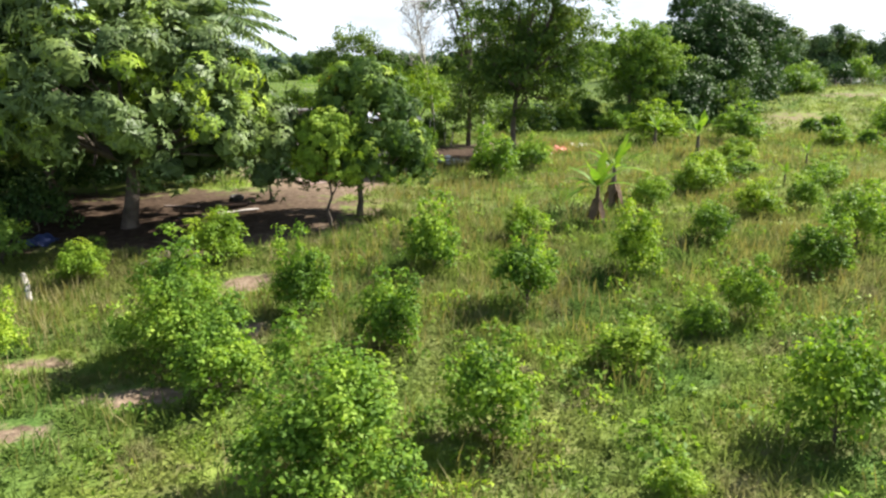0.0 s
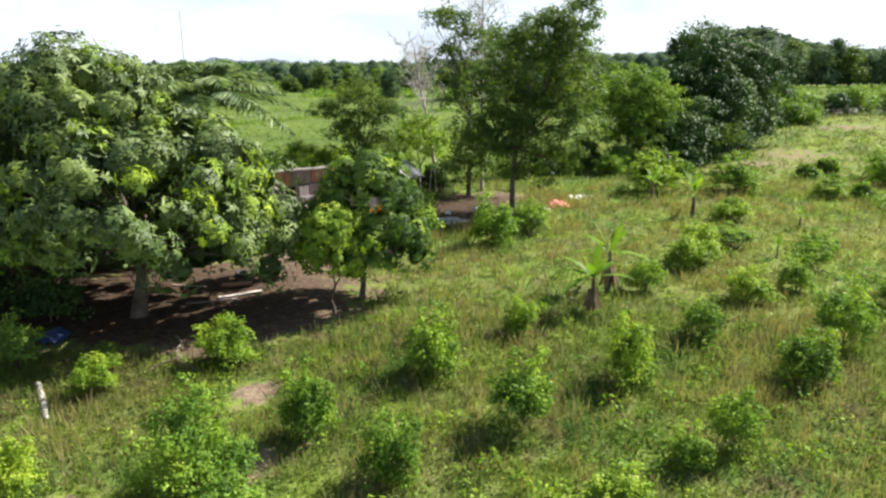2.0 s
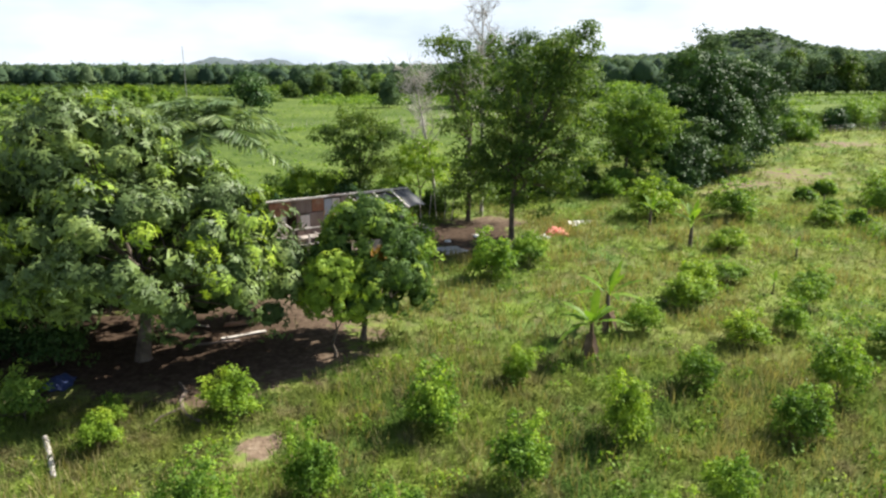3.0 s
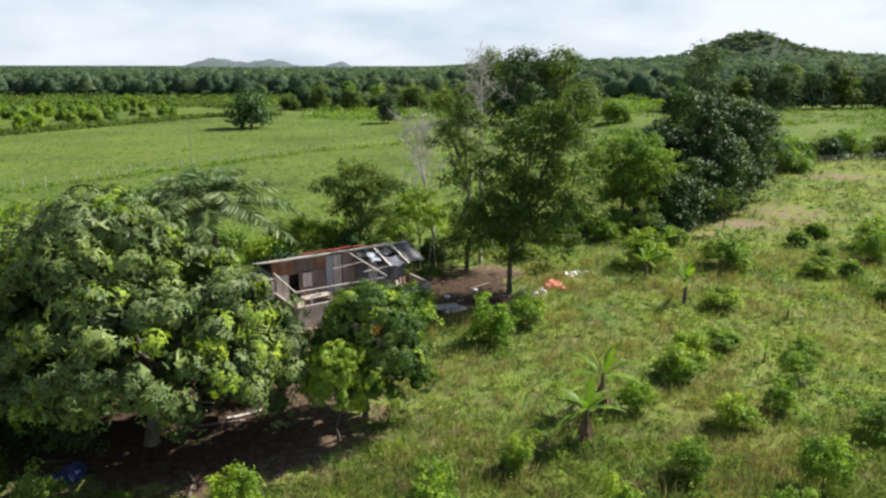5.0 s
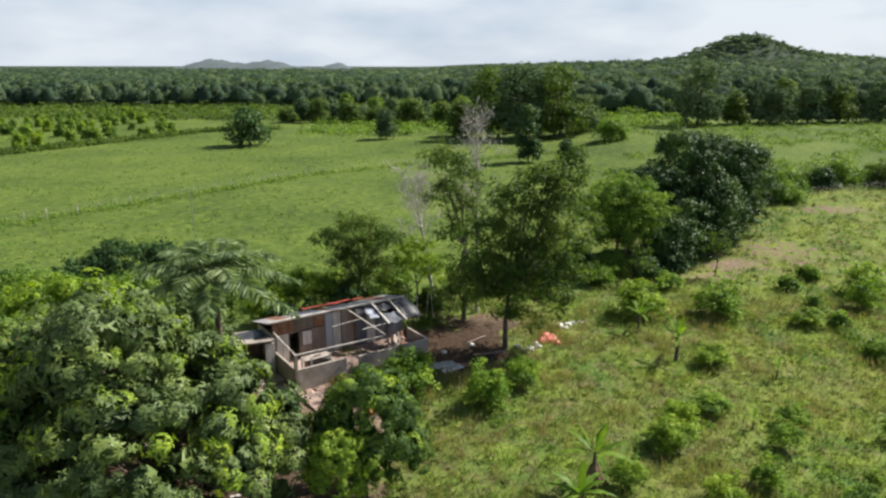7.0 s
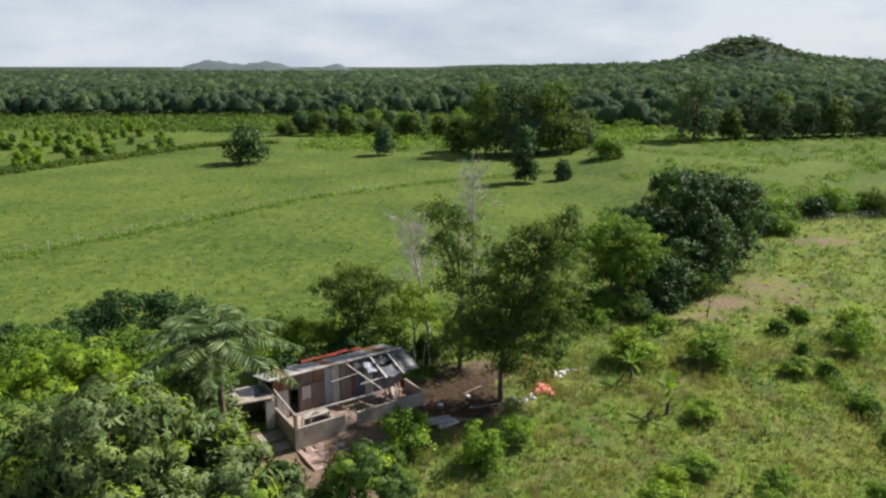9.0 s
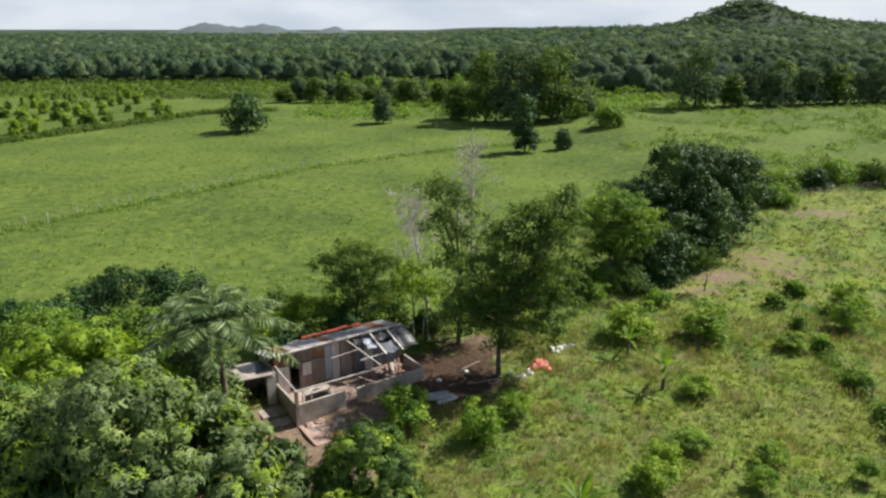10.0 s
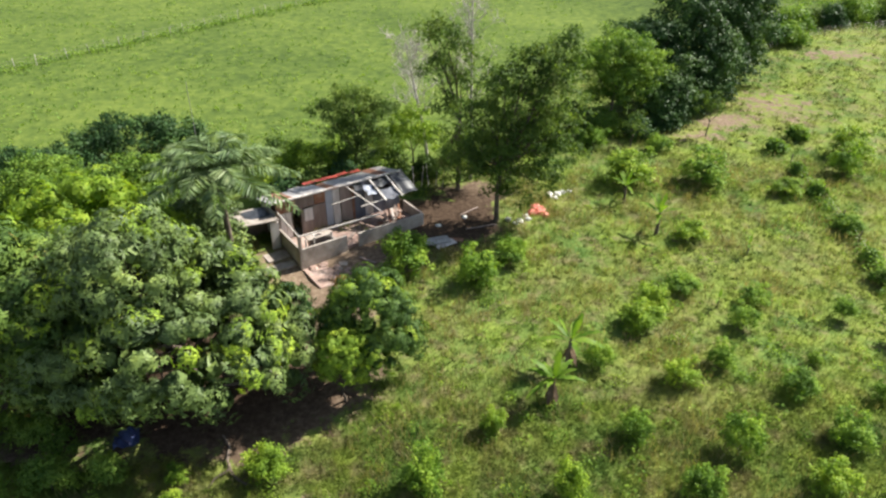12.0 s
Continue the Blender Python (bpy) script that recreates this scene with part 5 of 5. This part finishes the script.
far_tree(40, 165, 8, 5, BRIGHT, 620, "spreading low tree at the rough pasture's edge")
far_tree(71, 197, 12, 17, WOODS, 621, "large tree at the wood's edge", leaf=0.55)
for i in range(14):
    far_tree(82 + 5.6 * i + (i % 3), 200 + 1.2 * i + 3 * (i % 2), 7 + (i * 37 % 5) * 0.6, 8.5 + (i * 53 % 7) * 0.7, WOODS if i % 3 else TALL, 630 + i, "tree in the row along the wood's edge", "edge_tree", group="edge trees", leaf=0.55)
for i in range(20):
    x = -50 + 3.4 * i
    far_tree(x, 236 - 1.0 * max(0, i - 6) + 9 * (i % 3), 6 + (i * 37 % 5) * 0.7, 4.5 + (i * 53 % 7) * 0.6, (TALL, WOODS, BRIGHT)[i % 3], 660 + i, "leafy tree in the belt beyond the pasture", "belt_tree", group="belt trees", leaf=0.55)

for i in range(3):
    far_tree(-100 - 10 * i, 190, 2.6, 3.0, (BRIGHT, LIME, BRIGHT)[i], 700 + i, "small orchard tree on open grass", "orchard_tree", group="orchard trees", leaf=0.45, per=6)
orchard_src = [o for o in scene.objects if o.name.startswith("orchard_tree")]
rng = np.random.default_rng(77)
for row in range(5):
    for k in range(15):
        f = k / 15
        x = -100 + 34 * f - 9 * row - 3 * row * f + rng.normal() * 1.2 - 4
        y = 158 + 47 * f + 16 * row + rng.normal() * 1.6
        if rng.random() < 0.12:
            continue
        s = 0.6 + 0.45 * rng.random()
        copy_thing(orchard_src[rng.integers(3)], pose(x, y, on_ground(x, y), 0, 0, rng.random() * 360) @ Matrix.Diagonal((s, s, s, 1)))


def hedge_bush(x, y, w, h, mat, seed, label="tangled green bush in the overgrown hedge"):
    far_tree(x, y, w, h, mat, seed, label, "hedge_bush", group="hedge bushes", leaf=0.26, per=12)


for i in range(20):
    f = i / 19
    x = 35 + 58 * f + (i % 2) * 0.8
    y = 85 + 8.5 * smooth(0, 0.35, f) + 14 * f + 1.4 * (i % 3)
    hedge_bush(x, float(y), 3.4 + (i * 31 % 5) * 0.4, 2.0 + (i * 17 % 5) * 0.4, (BRIGHT, TALL, DARK, BRIGHT)[i % 4], 740 + i)
for i, (x, y, w, h) in enumerate(((19.5, 64, 3, 1.8), (16.5, 65.5, 3.4, 2.2), (13.2, 66.5, 3.2, 2.6), (22.5, 66.5, 3, 2), (11.0, 63.5, 2.6, 2.2), (5.5, 60.5, 3.0, 2.4), (8.5, 62.5, 2.8, 2.2), (-4.5, 60.5, 2.8, 2.0), (-13.5, 57, 3.2, 2.6), (-20.5, 55, 3.4, 2.8), (-29.5, 50.5, 3.6, 3.0), (-9.4, 51.2, 2.8, 2.3), (-7.2, 52.4, 2.8, 2.6), (-5.0, 53.6, 2.8, 2.4), (-3.2, 54.8, 2.4, 2.2), (-11.8, 50.2, 2.4, 2.2), (-8.3, 56.5, 3.2, 2.8), (-0.8, 55.2, 2.2, 1.8))):
    hedge_bush(x, y, w, h, (DARK, BRIGHT, TALL)[i % 3], 770 + i, "tangled green bush at the pasture's edge")


for i, (x, y, w, h) in enumerate(((31.2, 60.5, 1.6, 1.0), (31.0, 55.5, 1.1, 0.8), (30.8, 51.5, 1.4, 0.9), (30.4, 46.0, 1.1, 0.7), (29.9, 41.5, 1.2, 0.8), (34.5, 63.5, 1.8, 1.2))):
    hedge_bush(x, y, w, h, BRIGHT, 800 + i, "small green bush on the old field fence")


# ---- weeds, tufts, scrub and far woods ----


def rough_patch(x, y, s, k):
    return np.sin(x * s + 1.7 * np.sin(y * s * 0.7 + k)) * np.sin(y * s * 0.9 + 1.3 * np.sin(x * s * 0.8 - k))


def weeds():
    rng = np.random.default_rng(800)
    Vs, Fs, base = [], [], 0

    def scatter(n, y0, y1, per, leaf, wide, tall, out, power, up=0.6):
        nonlocal base
        y = y0 + (y1 - y0) * rng.random(n) ** power
        x = (rng.random(n) * 2 - 1) * (np.hypot(y, np.maximum(25 - 0.25 * y, 0)) * 0.65 + 2.5)
        soil = soil_at(x, y)
        past = (y - 0.33 * np.minimum(x, 0) > 58) & (x < 2 + (y - 60) * 0.5)
        ok = (soil < 0.42 + 0.2 * rng.random(n)) & ~past & ~((x < -14) & (y > 24))
        x, y = x[ok], y[ok]
        patch = 0.45 + 0.3 * rough_patch(x, y, 0.8, 1.0) + 0.35 * rough_patch(x, y, 3.1, 2.0)
        c = np.stack([x, y, height(x, y)], 1)
        rep = np.repeat(np.arange(len(x)), per)
        hgt = tall * np.clip(0.1 + 1.6 * patch[rep], 0.1, 2) * rng.random(len(rep))
        off = rng.normal(size=(len(rep), 2)) * out
        pos = c[rep] + np.column_stack([off, hgt])
        way = np.column_stack([off * 1.2 / out * 0.5 + rng.normal(size=(len(rep), 2)) * 0.5, np.full(len(rep), up) + 0.3 * rng.normal(size=len(rep))])
        face = rng.normal(size=(len(rep), 3)) * 0.6 + (0, 0, 0.8)
        k = 0.6 + 0.8 * rng.random(len(rep))
        v, f = leaves(rng, pos, way, leaf * k, wide * k, face)
        Vs.append(v), Fs.append(f + base)
        base += len(v)

    def mounds(n, y0, y1, per, leaf, wide, size, power):
        nonlocal base
        y = y0 + (y1 - y0) * rng.random(n) ** power
        x = (rng.random(n) * 2 - 1) * (np.hypot(y, np.maximum(25 - 0.25 * y, 0)) * 0.65 + 2.5)
        past = (y - 0.33 * np.minimum(x, 0) > 58) & (x < 2 + (y - 60) * 0.5)
        ok = (soil_at(x, y) < 0.42 + 0.2 * rng.random(n)) & ~past & ~((x < -14) & (y > 24))
        x, y = x[ok], y[ok]
        s = size * (0.4 + 1.3 * rng.random(len(x)) ** 2)
        c = np.stack([x, y, height(x, y)], 1)
        rep = np.repeat(np.arange(len(x)), per)
        u = unit(rng, len(rep))
        u[:, 2] = np.abs(u[:, 2])
        pos = c[rep] + u * s[rep][:, None] * (0.6 + 0.6 * rng.random((len(rep), 1))) * (1, 1, 0.6)
        face = u + np.array((0, 0, 0.8)) + 0.5 * unit(rng, len(rep))
        way = np.cross(face, unit(rng, len(rep))) + u * 0.3
        k = 0.6 + 0.8 * rng.random(len(rep))
        v, f = leaves(rng, pos, way, leaf * k, wide * k, face)
        Vs.append(v), Fs.append(f + base)
        base += len(v)

    mounds(7000, 8, 28, 17, 0.10, 0.06, 0.24, 0.8)
    mounds(5200, 22, 55, 12, 0.15, 0.09, 0.30, 0.8)
    mounds(3500, 50, 98, 9, 0.26, 0.16, 0.38, 0.8)
    scatter(9000, 8, 26, 6, 0.10, 0.06, 0.12, 0.14, 0.8, 0.1)
    scatter(13000, 8, 30, 8, 0.36, 0.020, 0.05, 0.09, 0.8, 1.5)
    scatter(9000, 20, 60, 7, 0.46, 0.034, 0.06, 0.13, 0.8, 1.4)
    scatter(5000, 50, 98, 6, 0.55, 0.06, 0.06, 0.2, 0.8, 1.2)
    me = mesh_from("field_weeds", np.concatenate(Vs), np.concatenate(Fs), WEED)
    tagged(place("field_weeds", me), "knee-high weeds and grass covering the field", "weeds", "", "stuff")


weeds()


def in_field(rng, n, y0=8.5, y1=62, s=0.55, k=0.7, level=0.25):
    """Patchy places in the rough field."""
    y = y0 + (y1 - y0) * rng.random(n) ** 0.85
    x = (rng.random(n) * 2 - 1) * (np.hypot(y, np.maximum(25 - 0.25 * y, 0)) * 0.65 + 2)
    ok = (soil_at(x, y) < 0.4) & (rough_patch(x, y, s, k) + 0.35 * rng.normal(size=n) > level) & ~((x < -13) & (y > 23)) & (y - 0.33 * np.minimum(x, 0) < 57)
    return x[ok], y[ok]


def dry_stalks():
    rng = np.random.default_rng(820)
    x, y = in_field(rng, 9000, 9, 60, 0.5, 2.2, 0.15)
    rep = np.repeat(np.arange(len(x)), 9)
    n = len(rep)
    px, py = x[rep] + 0.22 * rng.normal(size=n), y[rep] + 0.22 * rng.normal(size=n)
    way = np.column_stack([rng.normal(size=(n, 2)) * 0.25, np.ones(n)])
    ln = 0.35 + 0.5 * rng.random(n)
    v, f = leaves(rng, np.column_stack([px, py, height(px, py)]), way, ln, 0.014 + 0.0006 * py)
    tagged(place("dry_stalks", mesh_from("dry_stalks", v, f, DRY)), "thin dry straw-coloured stalks among the weeds", "grass", "", "stuff")


dry_stalks()


def tufts(name, label, n, where, leaf, wide, tall, per, mat, seed, out=0.35):
    """Clumps of coarse growth at the places that where() gives."""
    rng = np.random.default_rng(seed)
    x, y = where(rng, n)
    c = np.stack([x, y, height(x, y)], 1)
    rep = np.repeat(np.arange(len(x)), per)
    size = 0.5 + rng.random(len(x))
    u = unit(rng, len(rep))
    u[:, 2] = np.abs(u[:, 2])
    pos = c[rep] + u * size[rep][:, None] * np.array((out, out, tall))
    way = np.cross(u, unit(rng, len(rep))) + u * 0.4
    k = size[rep]
    v, f = leaves(rng, pos, way, leaf * k, wide * k, u + (0, 0, 0.3))
    tagged(place(name, mesh_from(name, v, f, mat)), label, "plants", "", "stuff")


def along(pts, width):
    def where(rng, n):
        p = np.array(pts, float)
        seg = rng.integers(0, len(p) - 1, n)
        f = rng.random(n)[:, None]
        q = p[seg] * (1 - f) + p[seg + 1] * f
        return q[:, 0] + rng.normal(size=n) * width, q[:, 1] + rng.normal(size=n) * width
    return where


def rough_pasture(rng, n):
    y = 97 + 108 * rng.random(n)
    x = 36 + (y * 0.75 - 20) * rng.random(n)
    ok = rough_patch(x, y, 0.16, 0.5) + 0.5 * rng.random(n) > 0.15
    return x[ok], y[ok]


def open_pasture(rng, n):
    y = 60 + 130 * rng.random(n) ** 1.1
    x = -y * 0.72 + rng.random(n) * (y * 0.72 + 8 + 0.25 * (y - 60))
    ok = (y - 0.33 * np.minimum(x, 0) > 60)
    return x[ok], y[ok]


def scrub_band(rng, n):
    y = 245 + 95 * rng.random(n)
    return (rng.random(n) * 1.5 - 0.78) * y * np.where(rng.random(n) < 0.8, 0.95, 0.5), y


def near_scrub(rng, n):
    y = 192 + 58 * rng.random(n)
    return -40 + 115 * rng.random(n), y


tufts("fence_weeds", "taller weeds along the pasture fence", 1000, along([(-74, 58), (-54, 84), (-39, 103), (-23.5, 123), (0.6, 141), (26, 154)], 0.8), 0.3, 0.14, 0.4, 8, BRIGHT, 810)
tufts("field_fence_weeds", "taller weeds along the old field fence", 170, along([(28.4, 34), (29.8, 41.1), (30.5, 46.5), (30.9, 51.1), (31.1, 60.4)], 0.6), 0.2, 0.1, 0.5, 20, BRIGHT, 811)
tufts("ditch_growth", "dark overgrown strip along the orchard's edge", 1600, along([(-130, 105), (-94, 152), (-81, 176), (-67, 203), (-48, 212)], 1.0), 0.5, 0.3, 0.8, 8, TALL, 812, 0.7)
tufts("pasture_shrubs", "scattered low shrubs on the rough pasture", 4200, rough_pasture, 0.26, 0.18, 0.42, 16, BRIGHT, 813, 0.55)
tufts("pasture_bushes", "dark green low bushes dotted over the rough pasture", 800, rough_pasture, 0.30, 0.2, 0.7, 36, TALL, 819, 0.7)
tufts("pasture_tufts", "coarse grass tufts in the pasture", 5000, open_pasture, 0.30, 0.14, 0.08, 4, BRIGHT, 814, 0.35)
tufts("tall_weeds", "knee-high broad-leaved weeds in patches", 2600, in_field, 0.13, 0.07, 0.34, 34, CITRUS, 817, 0.30)
tufts("pale_weeds", "pale green herbs in low patches", 2600, lambda rng, n: in_field(rng, n, 8.5, 62, 0.8, 3.1, 0.2), 0.12, 0.06, 0.22, 26, LIME, 818, 0.34)
tufts("scrub", "low green scrub before the woods", 3000, scrub_band, 0.9, 0.6, 1.2, 22, TALL, 815, 2.0)
tufts("near_scrub", "bright green scrub beyond the pasture", 700, near_scrub, 0.6, 0.4, 1.3, 26, BRIGHT, 816, 1.5)


def lump(rng, fine=2):
    """An uneven dome, open below, one unit wide and high."""
    bm = bmesh.new()
    bmesh.ops.create_icosphere(bm, subdivisions=fine, radius=1.0)
    bmesh.ops.delete(bm, geom=[v for v in bm.verts if v.co.z < -0.1], context="VERTS")
    dirs = unit(rng, 7)
    for v in bm.verts:
        v.co *= 0.6 + 0.35 * max(0.0, float(np.max(dirs @ np.array(v.co))) - 0.5) / 0.5 + 0.06 * rng.normal()
    bmesh.ops.triangulate(bm, faces=bm.faces[:])
    V = np.array([v.co[:] for v in bm.verts])
    F = np.array([[v.index for v in f.verts] for f in bm.faces])
    bm.free()
    return V, F, dirs


def far_woods():
    """Crowns of the woodland: a ragged core and leaf sprays on its boughs, one tone to a tree."""
    rng = np.random.default_rng(300)
    kinds, small = [lump(rng) for _ in range(12)], [lump(rng, 1) for _ in range(12)]
    cores, sprays = ([], [], []), ([], [], [])
    count = [0, 0]

    def put(x, y, r, h, leaf, n, tone=None):
        z = float(height(x, y))
        V, F, dirs = (kinds if y < 420 else small)[rng.integers(12)]
        tone = 0.75 * rng.random() ** 1.4 if tone is None else tone
        a = rng.random() * 6.28
        turn = np.array(((math.cos(a), math.sin(a), 0), (-math.sin(a), math.cos(a), 0), (0, 0, 1)))
        size, at = np.array((r, r, h * 0.62)), np.array((x, y, z + h * 0.3))
        W = (V @ turn) * size + at
        pick = dirs[rng.integers(0, 7, n)]
        u = pick * (1, 1, 0.8) + 0.55 * rng.normal(size=(n, 3))
        u /= np.linalg.norm(u, axis=1, keepdims=True)
        u[:, 2] = np.abs(u[:, 2])
        reach = 0.62 + 0.4 * np.max(u @ dirs.T, axis=1) ** 3
        v, f = shards(rng, (u * (reach + 0.06 * rng.normal(size=n))[:, None]) @ turn * size + at, u @ turn + 0.5 * rng.normal(size=(n, 3)) + (0, 0, 0.3), leaf * (0.6 + 0.8 * rng.random(n)))
        for store, k, vv, ff in ((cores, 0, W, F), (sprays, 1, v, f)):
            store[0].append(vv), store[1].append(ff + count[k]), store[2].append(np.full(len(vv), tone, np.float32))
            count[k] += len(vv)

    for _ in range(3000):
        y = 318 + 260 * rng.random() ** 1.3
        x = y * (rng.random() * 1.5 - 0.75)
        big = 0.45 + 1.0 * rng.random() ** 2
        put(x, y, 3.2 * big + 1.0, 6.0 * big + 2.0 + 3.5 * rng.random(), 1.0, 75)
    for _ in range(600):
        x = 55 + 230 * rng.random()
        y = 216 + 0.14 * x + 110 * rng.random()
        big = 0.4 + 1.1 * rng.random() ** 2
        put(x, y, 4.0 * big + 1, 6.5 * big + 2, 0.8, 110)
    for _ in range(8500):
        y = 520 + 900 * rng.random() ** 1.1
        x = y * (rng.random() * 1.5 - 0.75)
        big = 0.3 + 1.2 * rng.random() ** 3
        put(x, y, 5.2 * big + 1.2, 7 * big + 3 + 3 * rng.random(), 1.6, 18)
    for _ in range(1500):
        y = 1400 + 900 * rng.random()
        x = y * (rng.random() * 1.5 - 0.75)
        put(x, y, 8 + 7 * rng.random(), 5 + 7 * rng.random() ** 2, 2.6, 14)
    for _ in range(900):
        x, y = 530 + 130 * rng.normal(), 1215 + 75 * rng.normal()
        big = 0.5 + 0.6 * rng.random()
        put(x, y, 7 * big, 8 * big, 1.8, 26)
    for name, (V, F, T), label in (("far_woods", cores, "dense green woodland stretching to low hills"), ("woods_foliage", sprays, "ragged leaves on the woodland crowns")):
        me = mesh_from(name, np.concatenate(V), np.concatenate(F), CANOPY)
        me.attributes.new("tone", "FLOAT", "POINT").data.foreach_set("value", np.concatenate(T))
        tagged(place(name, me), label, "woods", "", "stuff")


far_woods()


def distant_hills():
    """Low hills on the horizon, haze painted in as their blue, a plain backdrop far behind the woods."""
    xs = np.linspace(-1700, 200, 191)
    top = sum(h * np.exp(-((xs - cx) / w) ** 2) for cx, h, w in ((-905, 29, 75), (-815, 15, 80), (-665, 28, 85), (-400, 24, 48), (-730, 6, 300)))
    top = top + 2.2 * np.sin(xs * 0.11) + 1.3 * np.sin(xs * 0.31 + 1)
    rows = [np.column_stack([xs, np.full(len(xs), 2850.0 + d), -5 + top * f]) for d, f in ((-220, 0.0), (-110, 0.62), (0, 1.0), (140, 0.5), (260, 0.0))]
    n = len(xs)
    F = [(k * n + i, k * n + i + 1, (k + 1) * n + i + 1, (k + 1) * n + i) for k in range(4) for i in range(n - 1)]
    tagged(place("backdrop", mesh_from("backdrop", np.concatenate(rows), F, DISTANCE, True)), "low haze-tinted blue-green hills on the far horizon", "hills", "", "structure")


distant_hills()
